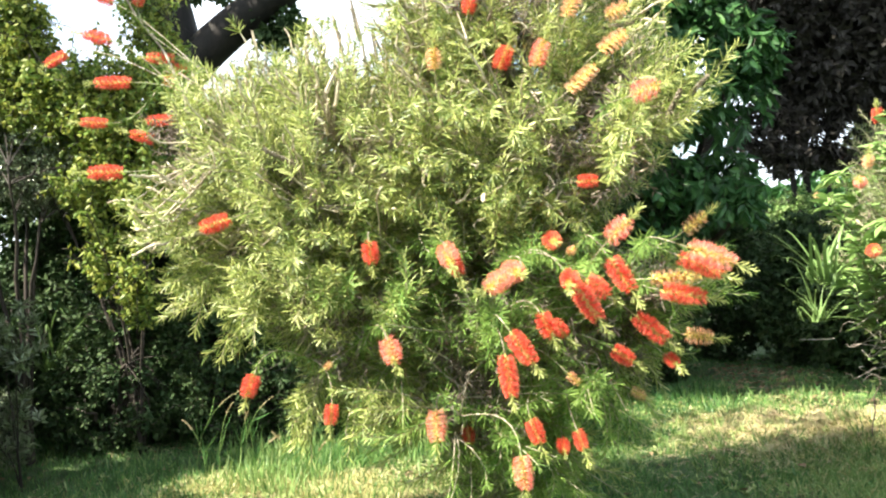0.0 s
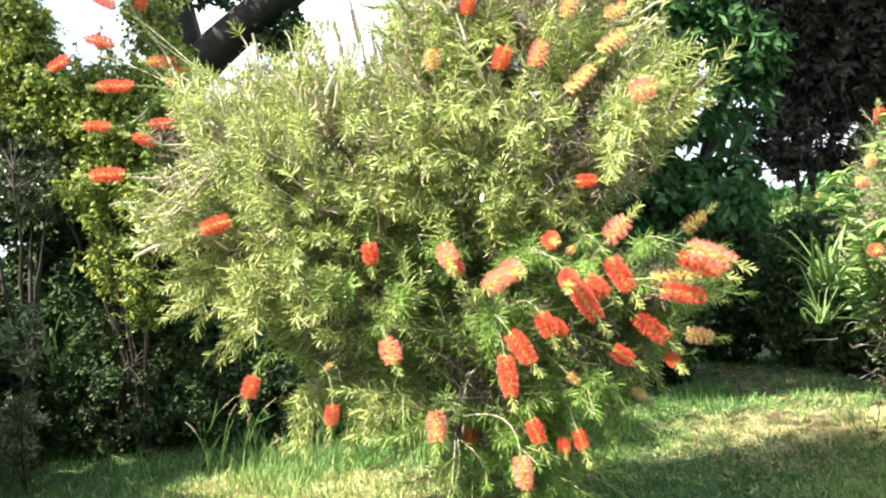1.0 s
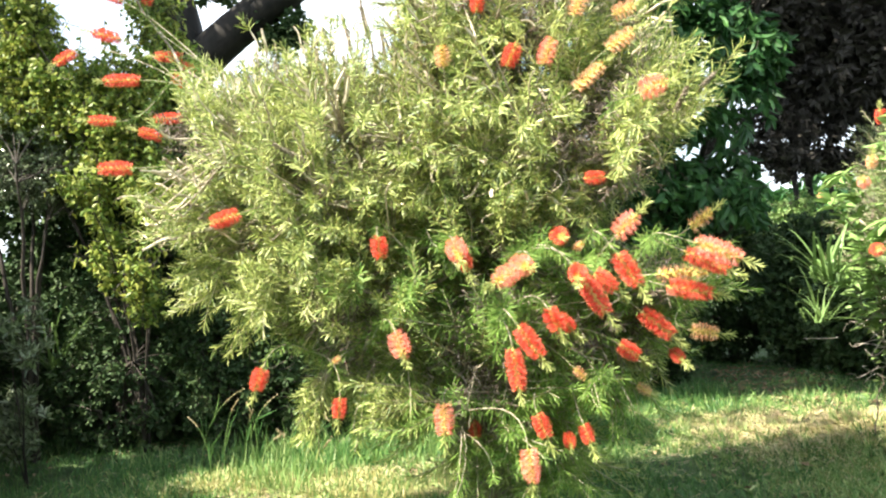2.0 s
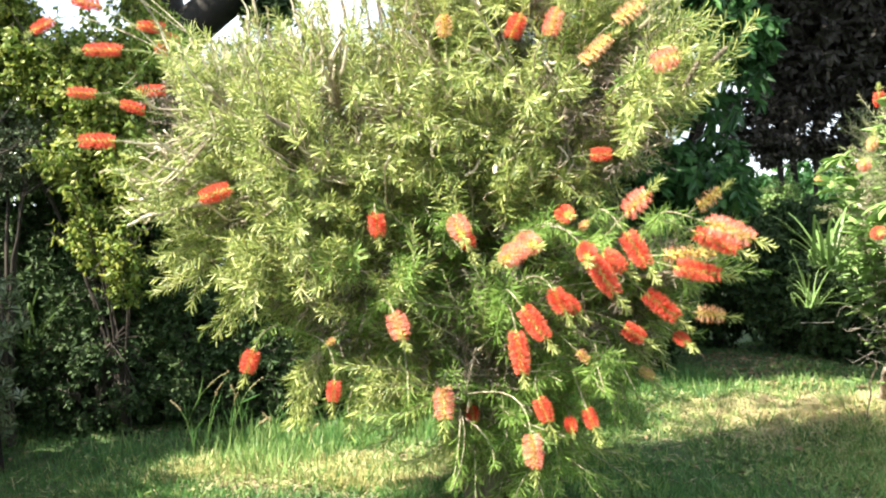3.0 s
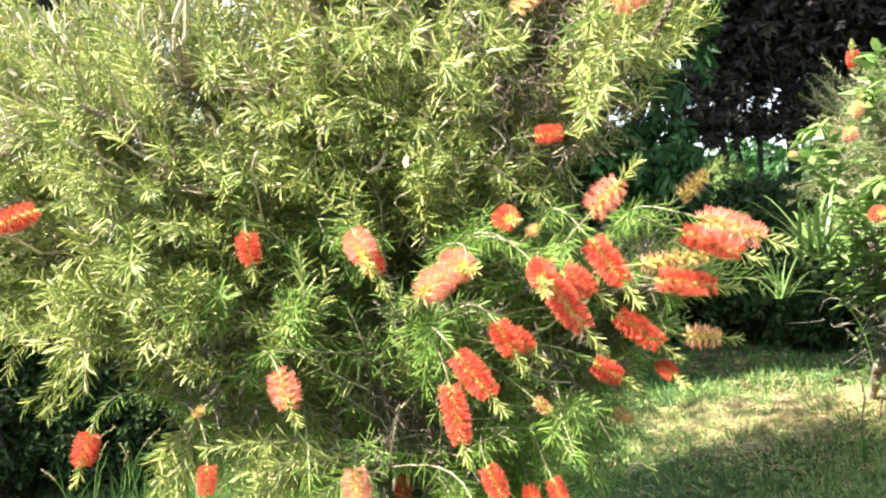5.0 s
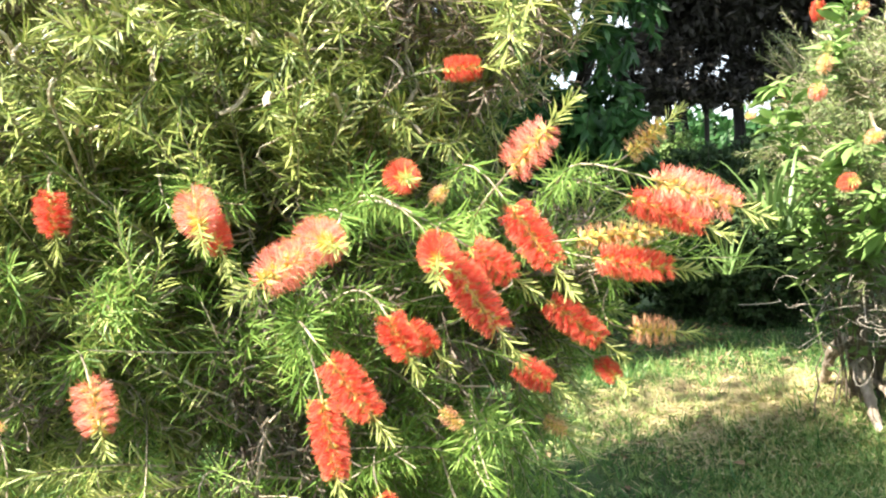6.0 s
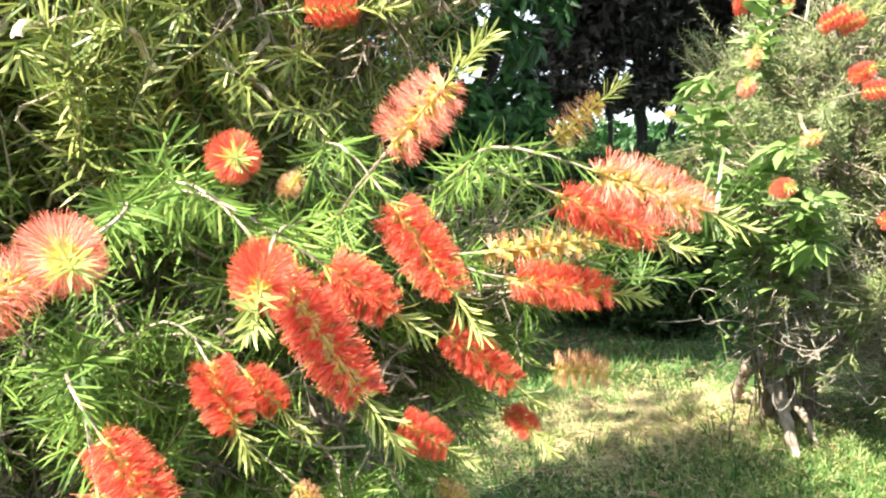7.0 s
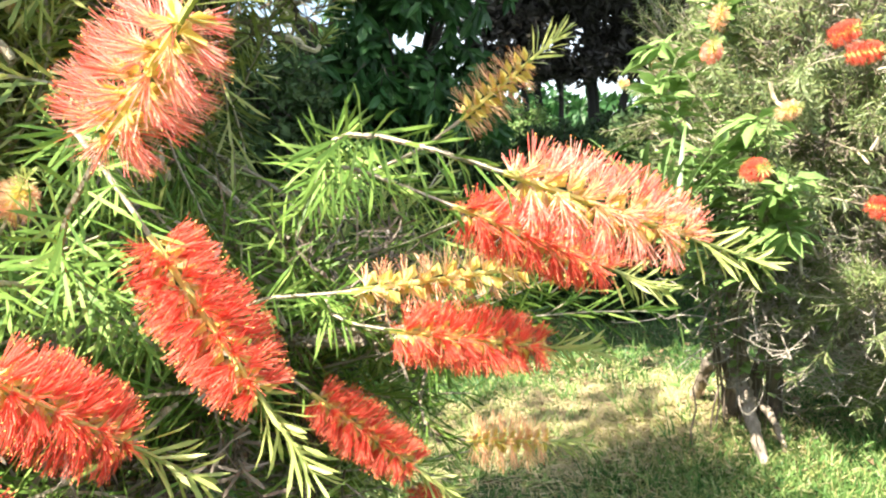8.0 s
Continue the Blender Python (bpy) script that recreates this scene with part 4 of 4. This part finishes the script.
# lobes above 5 m are unseen, added to shade the crown below
woody("evergreen_tree", "tall evergreen tree, its shade against the sky put into the leaf colour", "tree", (4.6, 9.4, 0.03),
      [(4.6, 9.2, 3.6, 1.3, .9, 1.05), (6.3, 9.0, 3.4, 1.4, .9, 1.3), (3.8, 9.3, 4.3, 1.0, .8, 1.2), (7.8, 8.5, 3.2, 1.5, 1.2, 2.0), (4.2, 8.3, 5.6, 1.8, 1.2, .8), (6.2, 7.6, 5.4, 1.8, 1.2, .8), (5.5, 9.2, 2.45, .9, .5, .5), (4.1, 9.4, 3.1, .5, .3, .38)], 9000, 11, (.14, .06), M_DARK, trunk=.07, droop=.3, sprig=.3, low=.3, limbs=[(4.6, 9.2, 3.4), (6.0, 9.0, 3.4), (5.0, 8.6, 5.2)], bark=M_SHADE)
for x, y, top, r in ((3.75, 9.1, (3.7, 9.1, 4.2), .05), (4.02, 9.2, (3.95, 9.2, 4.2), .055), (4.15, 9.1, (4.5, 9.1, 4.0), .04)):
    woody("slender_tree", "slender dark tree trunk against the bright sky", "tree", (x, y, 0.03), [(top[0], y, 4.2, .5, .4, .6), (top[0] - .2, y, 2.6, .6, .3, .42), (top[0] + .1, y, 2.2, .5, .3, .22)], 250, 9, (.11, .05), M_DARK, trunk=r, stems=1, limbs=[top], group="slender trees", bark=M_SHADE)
woody("sunlit_shrub", "small far shrub with yellow-green sunlit leaves", "shrub", (3.35, 8.75, 0.03), [(3.3, 8.7, 1.5, .35, .25, .25), (3.7, 8.8, 1.6, .3, .25, .25), (3.5, 8.8, 1.2, .3, .25, .3)], 190, 12, (.06, .034), M_CLIMB, trunk=.012)
# the lobe at 5.2 m is unseen, added to keep sun off the limb
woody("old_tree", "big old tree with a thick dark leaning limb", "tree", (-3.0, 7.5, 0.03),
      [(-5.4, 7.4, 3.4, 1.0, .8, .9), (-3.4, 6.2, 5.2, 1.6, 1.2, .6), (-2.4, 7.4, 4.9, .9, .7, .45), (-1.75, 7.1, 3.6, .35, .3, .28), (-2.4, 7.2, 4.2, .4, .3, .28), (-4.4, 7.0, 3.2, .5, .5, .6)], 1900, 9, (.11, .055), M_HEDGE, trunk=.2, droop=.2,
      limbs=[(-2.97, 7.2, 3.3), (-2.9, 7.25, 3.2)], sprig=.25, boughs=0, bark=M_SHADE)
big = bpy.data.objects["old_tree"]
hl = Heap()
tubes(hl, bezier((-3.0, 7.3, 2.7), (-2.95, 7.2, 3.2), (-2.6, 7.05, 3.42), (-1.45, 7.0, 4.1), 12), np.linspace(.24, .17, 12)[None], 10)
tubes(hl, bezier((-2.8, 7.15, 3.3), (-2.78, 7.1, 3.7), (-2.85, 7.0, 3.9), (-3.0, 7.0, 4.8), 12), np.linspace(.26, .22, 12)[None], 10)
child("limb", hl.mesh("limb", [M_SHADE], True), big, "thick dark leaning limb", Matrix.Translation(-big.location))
woody("pale_tree", "thin tree with pale feathery foliage in the sun", "tree", (-1.5, 7.6, 0.03),
      [(-1.9, 7.2, 3.0, .55, .4, .5), (-1.3, 7.3, 2.8, .5, .4, .5), (-2.4, 7.0, 2.6, .5, .4, .45)], 700, 12, (.05, .014), M_LEAF_GREY, trunk=.04)
for k in range(20):
    a = radians(k * 18 + 5)
    x, y, r, h = 13 * math.sin(a), 3 + 12 * math.cos(a), 2.2, 3.0 - .45 * (k == 1) + 1.6 * rng.random() * (abs(k - 10) < 8)
    woody("far_tree", "distant leafy garden tree", "tree", (x, y, 0.03), [(x, y, h * .45, r, r, h * .47), (x + .8, y - .6, h * .7, r * .7, r * .7, h * .3)], 700, 8, (.26, .14), M_TREE, trunk=.1, group="far trees", sprig=.4, low=.3)


# ---- strap-leaved plants and the climber ----
def strap_leaf_mesh(name, length, width, arch):
    k = 7
    s = np.linspace(0, 1, k)
    c = np.stack([s * length * np.cos(arch * s), np.zeros(k), s * length * np.sin(1.25 - arch * s)], -1)
    w = width * np.sqrt(np.clip(1.02 - s, 0, 1)) * .5
    v = np.concatenate([c + np.stack([0 * s, -w, w * .35], -1), c, c + np.stack([0 * s, w, w * .35], -1)])
    f = [[i, i + 1, k + i + 1, k + i] for i in range(k - 1)] + [[k + i, k + i + 1, 2 * k + i + 1, 2 * k + i] for i in range(k - 1)]
    return mesh_of(name, v, [np.array(f)], [M_STRAP], smooth=True)


STRAPS = [strap_leaf_mesh("strap_leaf", .6, .016, .95), strap_leaf_mesh("strap_leaf", .5, .014, 1.25), strap_leaf_mesh("strap_leaf", .66, .015, .75)]


def strap_plant(x, y, n, size, tall=0.0, lean=(0, 0), label="", wide=1.0):
    ob = thing("strap_plant", label, "plant", "strap plants", at=(x, y, gz(x, y)))
    if tall:
        h = Heap()
        tubes(h, bezier((0, 0, -.05), (lean[0] * .04, lean[1] * .04, tall * .75), (lean[0] * .35, lean[1] * .35, tall * 1.08), (lean[0], lean[1], tall + .02), 12), np.linspace(.005, .0032, 12)[None], 7)
        child("stem", h.mesh("stem", [M_STRAP], True), ob)
    for k in range(n):
        g = size * (0.75 + .5 * rng.random())
        child("strap_leaf", STRAPS[k % 3], ob, "", pose(lean[0] + rng.normal(0, .02), lean[1] + rng.normal(0, .02), tall, 0, rng.normal(0, 14) - 8, k * 137.5 + rng.normal(0, 15)) @ Matrix.Diagonal((g, g * wide, g, 1)))
    return ob


strap_plant(2.46, 4.16, 46, .5, .84, (-.68, -.63), "strap-leaved plant with drooping bright green leaves in the sun", 2.0)
strap_plant(3.0, 5.3, 30, .56, .62, (-.68, -.3), "strap-leaved plant with a loose fan of narrow leaves", 1.1)
strap_plant(-2.95, 5.05, 34, 1.0, .6, (0, 0), "dark strap-leaved plant in the shade of the hedge")

hb = Heap()
leaves(hb, BROAD, np.zeros((1, 3)), np.array([[1.0, 0, 0]]), np.array([[0, 0, 1.0]]), 0.1, 0.034)
LONG_LEAF = hb.mesh("climber_leaf", [M_CLIMB])
hb = Heap()
leaves(hb, BROAD, np.zeros((1, 3)), np.array([[1.0, 0, 0]]), np.array([[0, 0, 1.0]]), 0.04, 0.034)
ROUND_LEAF = hb.mesh("climber_leaf", [M_CLIMB])


def climber(label, base, tops, mesh, per, spread=.03, thick=.004, lowest=.3, whorl=1):
    """A plant of a few winding stems with single large leaves."""
    ob = thing("climber", label, "climbing plant", at=base)
    off = Matrix.Translation(-Vector(base))
    tops = np.asarray(tops, dtype=float)
    st = np.tile(np.array(base, dtype=float), (len(tops), 1)) + rng.normal(0, 1, (len(tops), 3)) * [.07, .07, 0] - [0, 0, .03]
    lines = bezier(st, st + [0, 0, .4] * np.ones((len(tops), 1)), st + (tops - st) * [.75, .75, .95], tops, 14)
    lines[:, 2:] += rng.normal(0, .012, lines[:, 2:].shape)
    h = Heap()
    tubes(h, lines, np.linspace(thick, thick * .4, 14)[None], 5)
    child("vine_stem", h.mesh("vine_stem", [M_BARK]), ob, "", off)
    s = lowest + (1 - lowest) * (np.arange(per)[None] // whorl * whorl + .5 * whorl + rng.normal(0, .12 * whorl, (len(tops), per))) / per
    at, d = along_lines(lines, s)
    for k, (p, w) in enumerate(zip(at.reshape(-1, 3), d.reshape(-1, 3))):
        turn = k * 2.4 + rng.normal(0, .3)
        way = Vector(w) * .55 + Vector((math.cos(turn), math.sin(turn), rng.normal(-.15, .3)))
        m = way.normalized().to_track_quat("X", "Z").to_matrix().to_4x4()
        g = .75 + .6 * rng.random()
        child("climber_leaf", mesh, ob, "", off @ Matrix.Translation(Vector(p) + Vector(rng.normal(0, spread, 3))) @ m @ Matrix.Rotation(rng.normal(0, .5), 4, "X") @ Matrix.Scale(g, 4))
    return ob


climber("bright green climber with long pointed leaves on the smaller bottlebrush", (2.38, 4.12, gz(2.38, 4.12)),
        [(1.85, 3.65, 1.42), (1.93, 3.55, 1.2), (2.0, 3.42, 1.3), (1.95, 3.8, 1.55), (2.1, 3.45, 1.0), (2.15, 3.75, 1.7), (2.03, 3.36, 1.12), (1.9, 3.7, 1.05), (2.3, 3.85, 1.85)], LONG_LEAF, 60, .008, lowest=.5, whorl=6)
climber("low vine with small rounded leaves round the shrub's foot", (2.33, 4.1, gz(2.33, 4.1)),
        [(2.24, 3.98, .7), (2.3, 3.96, .62), (2.46, 3.8, .66), (2.5, 3.76, .5)], ROUND_LEAF, 30, .035)

# weathered roots and dead wood at the smaller shrub's foot
def dead_wood(label, points, r0, r1, mat=M_ROOT):
    h = Heap()
    p = np.array(points, dtype=float)
    line = bezier(p[0], p[1], p[2], p[3], 22)
    line[:, 1:-1] += rng.normal(0, r0 * .16, line[:, 1:-1].shape)
    rad = np.linspace(r0, r1, 22) * (1 + .3 * rng.normal(0, .5, 22))
    rad[-1] *= .4
    tubes(h, line, rad[None], 9)
    me = h.mesh("dead_branch", [mat], True)
    ob = new("dead_branch", me)
    return tagged(ob, label, "dead wood", "dead wood")


g0 = gz(2.4, 4.0)
dead_wood("pale weathered root lying bent on the grass", [(2.38, 4.05, g0 + .2), (2.36, 3.98, g0 + .2), (2.33, 3.92, g0 + .08), (2.29, 3.82, gz(2.29, 3.82) + .012)], .03, .017)
dead_wood("knotted grey root at the shrub's foot", [(2.36, 4.1, g0 + .3), (2.33, 4.15, g0 + .26), (2.38, 4.3, g0 + .14), (2.42, 4.38, gz(2.42, 4.38) + .01)], .028, .02)
dead_wood("short grey root stub in the straw", [(2.42, 4.04, g0 + .12), (2.44, 3.98, g0 + .14), (2.42, 3.9, g0 + .06), (2.4, 3.84, gz(2.4, 3.84) + .01)], .016, .009)
for k in range(9):
    a = np.array([2.55 + rng.normal(0, .15), 3.95 + rng.normal(0, .1), g0 + .25 + .3 * rng.random()])
    e = a + np.array([rng.normal(0, .3), -.2 - .2 * rng.random(), rng.normal(0, .12)])
    m1, m2 = a + (e - a) * .3 + rng.normal(0, .03, 3), a + (e - a) * .7 + rng.normal(0, .03, 3)
    dead_wood("thin bare grey dead branch", [a, m1, m2, e], .0038, .0015, M_DEADWOOD)


# ---- grass and litter ----
def grass():
    h = Heap()
    n = 170000
    x, y = rng.uniform(-4.0, 4.6, n), 2.9 + 5.6 * rng.random(n) ** 1.25
    patch = np.sin(1.9 * x + .7 * y) + np.sin(2.7 * y - 1.3 * x + 1) + np.sin(5.1 * x + 4.3 * y)
    bare = np.exp(-((x - 2.4) / .35) ** 2 - ((y - 6.3) / .9) ** 2) + (.3 + .2 * np.sin(9 * x + 5 * y) + .1 * np.sin(17 * y - 8 * x)) * np.exp(-((x - 2.0) / .7) ** 4 - ((y - 4.95) / .5) ** 4)
    bare = bare + (.72 + .2 * np.sin(8 * x - 6 * y)) * np.exp(-((x + .6) / .9) ** 4 - ((y - 4.0) / .38) ** 4)
    keep = rng.random(n) > np.clip(.25 - .18 * patch + bare, 0, .93)
    x, y, patch = x[keep], y[keep], patch[keep]
    n = len(x)
    tall = .6 * np.exp(-((x + .75) / .95) ** 2 - ((y - 4.5) / .25) ** 2) + .25 * np.exp(-((x + .5) / .9) ** 2 - ((y - 4.0) / .4) ** 2) + .9 * np.exp(-((x - 1.75) / .3) ** 2 - ((y - 6.0) / .4) ** 2) + .5 * np.exp(-((x - 2.35) / .25) ** 2 - ((y - 5.5) / .25) ** 2)
    tall = tall + 1.3 * np.exp(-((x - .35) / .3) ** 2 - ((y - 3.75) / .4) ** 2)
    ln = (.035 + .05 * rng.random(n)) * (1 + .25 * patch / 3) * np.where(x > 1.0, .62, 1.0) + tall * .16 * rng.random(n) ** 1.5
    at = np.stack([x, y, ground_z(x, y) - .004], -1)
    way = unit(np.stack([rng.normal(0, .45, n), rng.normal(0, .45, n), np.ones(n)], -1))
    leaves(h, NEEDLE, at, way, rng.normal(size=(n, 3)), ln, .004 + .003 * rng.random(n))
    # the open lawn on this side of the shrubs
    n = 100000
    x, y = rng.uniform(-4.6, 4.6, n), rng.uniform(-3.4, 3.3, n)
    patch = np.sin(1.9 * x + .7 * y) + np.sin(2.7 * y - 1.3 * x + 1)
    keep = (rng.random(n) > np.clip(.2 - .2 * patch, 0, .9)) & ((y < 2.95) | (rng.random(n) < .4))
    x, y, n = x[keep], y[keep], int(keep.sum())
    way = unit(np.stack([rng.normal(0, .5, n), rng.normal(0, .5, n), np.ones(n)], -1))
    leaves(h, NEEDLE, np.stack([x, y, ground_z(x, y) - .004], -1), way, rng.normal(size=(n, 3)), .03 + .05 * rng.random(n), .006 + .004 * rng.random(n))
    # thin, flattened dry grass, its colour lightened for the sun on the lawn
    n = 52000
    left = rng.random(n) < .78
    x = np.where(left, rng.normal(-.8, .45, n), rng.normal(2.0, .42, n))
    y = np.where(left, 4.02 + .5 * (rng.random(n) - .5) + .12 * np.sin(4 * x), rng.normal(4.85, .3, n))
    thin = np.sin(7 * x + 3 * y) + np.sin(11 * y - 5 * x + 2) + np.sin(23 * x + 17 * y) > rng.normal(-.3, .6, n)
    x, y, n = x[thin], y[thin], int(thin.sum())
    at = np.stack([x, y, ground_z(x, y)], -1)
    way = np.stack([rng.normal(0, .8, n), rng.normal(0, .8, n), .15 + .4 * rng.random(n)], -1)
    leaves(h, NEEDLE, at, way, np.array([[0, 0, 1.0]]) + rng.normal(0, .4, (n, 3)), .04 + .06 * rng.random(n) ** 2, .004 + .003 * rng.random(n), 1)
    # paler blades brighten the lawn here as sunlight would
    n = 9000
    x, y = rng.normal(2.15, .3, n), rng.normal(3.65, .22, n)
    way = np.stack([rng.normal(0, .7, n), rng.normal(0, .7, n), .3 + .6 * rng.random(n)], -1)
    leaves(h, NEEDLE, np.stack([x, y, ground_z(x, y)], -1), way, rng.normal(size=(n, 3)), .03 + .05 * rng.random(n), .004 + .003 * rng.random(n), np.where(rng.random(n) < .2, 1, 2))
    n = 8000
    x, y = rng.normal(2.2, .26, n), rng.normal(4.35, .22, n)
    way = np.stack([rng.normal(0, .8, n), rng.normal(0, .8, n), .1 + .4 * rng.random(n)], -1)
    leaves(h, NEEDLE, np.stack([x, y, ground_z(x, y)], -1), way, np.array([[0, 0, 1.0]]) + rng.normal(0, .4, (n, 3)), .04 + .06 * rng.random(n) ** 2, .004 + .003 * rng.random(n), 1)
    # ragged tufts over the rest of the lawn
    k = 420
    x, y = np.repeat(rng.uniform(.3, 3.0, k), 26), np.repeat(rng.uniform(3.1, 6.2, k), 26)
    n = len(x)
    x, y = x + rng.normal(0, .025, n), y + rng.normal(0, .025, n)
    way = unit(np.stack([rng.normal(0, .55, n), rng.normal(0, .55, n), np.ones(n)], -1))
    leaves(h, NEEDLE, np.stack([x, y, ground_z(x, y) - .004], -1), way, rng.normal(size=(n, 3)), (.03 + .09 * rng.random(n) ** 2) * np.repeat(.6 + .8 * rng.random(k), 26), .004 + .003 * rng.random(n), np.repeat(rng.integers(0, 2, k) * 2, 26))
    # long uncut blades in the sun beside the shrub
    n = 5200
    x, y = rng.normal(-.9, .5, n), rng.uniform(3.75, 4.95, n)
    clump = np.sin(6.1 * x + 2 * y) + np.sin(9.7 * y - 4 * x + 1) + rng.normal(0, .6, n) > .1
    x, y, n = x[clump], y[clump], int(clump.sum())
    way = unit(np.stack([rng.normal(0, .3, n), rng.normal(0, .3, n), np.ones(n)], -1))
    leaves(h, NEEDLE, np.stack([x, y, ground_z(x, y) - .004], -1), way, rng.normal(size=(n, 3)), .06 + .16 * rng.random(n) ** 2.5, .004 + .003 * rng.random(n), 2)
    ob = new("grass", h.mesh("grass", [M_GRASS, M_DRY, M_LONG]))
    tagged(ob, "patchy lawn grass, longer and uncut by the shrub", "grass", kind="stuff")


def straw():
    h = Heap()
    n = 19000
    a, b = n * 7 // 10, n * 3 // 20
    x = np.concatenate([rng.normal(2.15, .36, a), rng.normal(-.6, .55, b), rng.uniform(-2.5, 3.5, n - a - b)])
    y = np.concatenate([rng.normal(4.6, .36, a), rng.normal(4.0, .22, b), rng.uniform(3.4, 6.8, n - a - b)])
    at = np.stack([x, y, ground_z(x, y) + .008 + .02 * rng.random(n)], -1)
    a = rng.random(n) * 6.28
    way = np.stack([np.cos(a), np.sin(a), rng.normal(0, .2, n)], -1)
    leaves(h, NEEDLE, at, way, np.array([[0, 0, 1.0]]) + rng.normal(0, .3, (n, 3)), .05 + .05 * rng.random(n), .004)
    tagged(new("cut_grass", h.mesh("cut_grass", [M_STRAW])), "dry cut straw scattered on the lawn", "dry grass", kind="stuff")


def litter():
    h = Heap()
    n = 1700
    x = np.concatenate([rng.normal(2.4, .25, n // 3), rng.normal(2.25, .35, n // 4), rng.uniform(-3.5, 3.2, n - n // 3 - n // 4)])
    y = np.concatenate([rng.normal(6.2, .8, n // 3), rng.normal(4.6, .3, n // 4), rng.uniform(3.6, 6.5, n - n // 3 - n // 4)])
    at = np.stack([x, y, ground_z(x, y) + .008 + .012 * rng.random(n)], -1)
    a = rng.random(n) * 6.28
    way = np.stack([np.cos(a), np.sin(a), rng.normal(0, .25, n)], -1)
    leaves(h, DIAMOND, at, way, np.array([[0, 0, 1.0]]) + rng.normal(0, .35, (n, 3)), .035 + .04 * rng.random(n), .018 + .015 * rng.random(n))
    tagged(new("leaf_litter", h.mesh("leaf_litter", [M_LITTER])), "fallen brown leaves on the path and lawn", "leaf litter", kind="stuff")


def weeds():
    """Small broad-leaved plants among the grass."""
    h = Heap()
    k, per = 1500, 7
    x = np.concatenate([rng.normal(-.6, .6, 650), rng.normal(1.9, .5, 450), rng.uniform(-2, 3.2, 400)])
    y = np.concatenate([rng.normal(4.02, .25, 650), rng.normal(4.9, .5, 450), rng.uniform(3.5, 6.2, 400)])
    x, y = np.repeat(x, per), np.repeat(y, per)
    a = rng.random(k * per) * 6.28
    at = np.stack([x, y, ground_z(x, y) + .004 + .02 * rng.random(k * per)], -1)
    way = np.stack([np.cos(a), np.sin(a), .25 + .6 * rng.random(k * per)], -1)
    leaves(h, DIAMOND, at, way, np.array([[0, 0, 1.0]]) + rng.normal(0, .3, (k * per, 3)), .016 + .034 * rng.random(k * per) ** 1.5, .008 + .01 * rng.random(k * per))
    tagged(new("lawn_weed", h.mesh("lawn_weed", [M_WEED])), "low broad-leaved weeds among the thin grass", "weeds", kind="stuff")


grass()
weeds()
straw()
litter()


def seed_grass(x, y, height, lean):
    """A tall grass stalk with a nodding seed head."""
    ob = thing("seeding_grass", "tall grass stalk with a pale seed head", "grass", "seeding grasses", at=(x, y, gz(x, y)))
    line = bezier((0, 0, -.01), (0, 0, height * .5), (lean * .4, 0, height * .85), (lean, 0, height), 10)
    h = Heap()
    tubes(h, line, np.linspace(.0022, .001, 10)[None], 4)
    child("stalk", h.mesh("stalk", [M_LONG]), ob)
    h = Heap()
    s = .72 + .28 * rng.random((1, 46))
    at, d = along_lines(line, s)
    leaves(h, NEEDLE, at[0], d[0] + rng.normal(0, .35, (46, 3)), rng.normal(size=(46, 3)), .016, .0045)
    child("seed_head", h.mesh("seed_head", [M_STRAW]), ob)
    h = Heap()
    s = .05 + .5 * rng.random((1, 5))
    at, d = along_lines(line, s)
    leaves(h, NEEDLE, at[0], d[0] + rng.normal(0, .5, (5, 3)), rng.normal(size=(5, 3)), .16, .007)
    child("blade", h.mesh("blade", [M_GRASS]), ob)


for x, y, hh, lean in ((-1.62, 4.35, .57, .14), (-1.46, 4.3, .5, .05), (-1.35, 4.35, .42, .03), (-1.28, 4.4, .46, -.03), (-1.1, 4.4, .35, .05), (-.8, 4.45, .36, -.04), (-.55, 4.5, .33, .05), (-.95, 4.5, .4, .06), (-.3, 4.55, .34, .03), (-1.5, 4.2, .4, -.06), (-1.2, 4.15, .3, .08), (-1.0, 4.2, .34, -.05), (-.85, 4.1, .28, .04), (-.65, 4.25, .36, .07), (-.45, 4.15, .3, -.04), (-.2, 4.2, .27, .05), (-1.38, 4.5, .5, .1)):
    seed_grass(x, y, hh * .88, lean * 2)
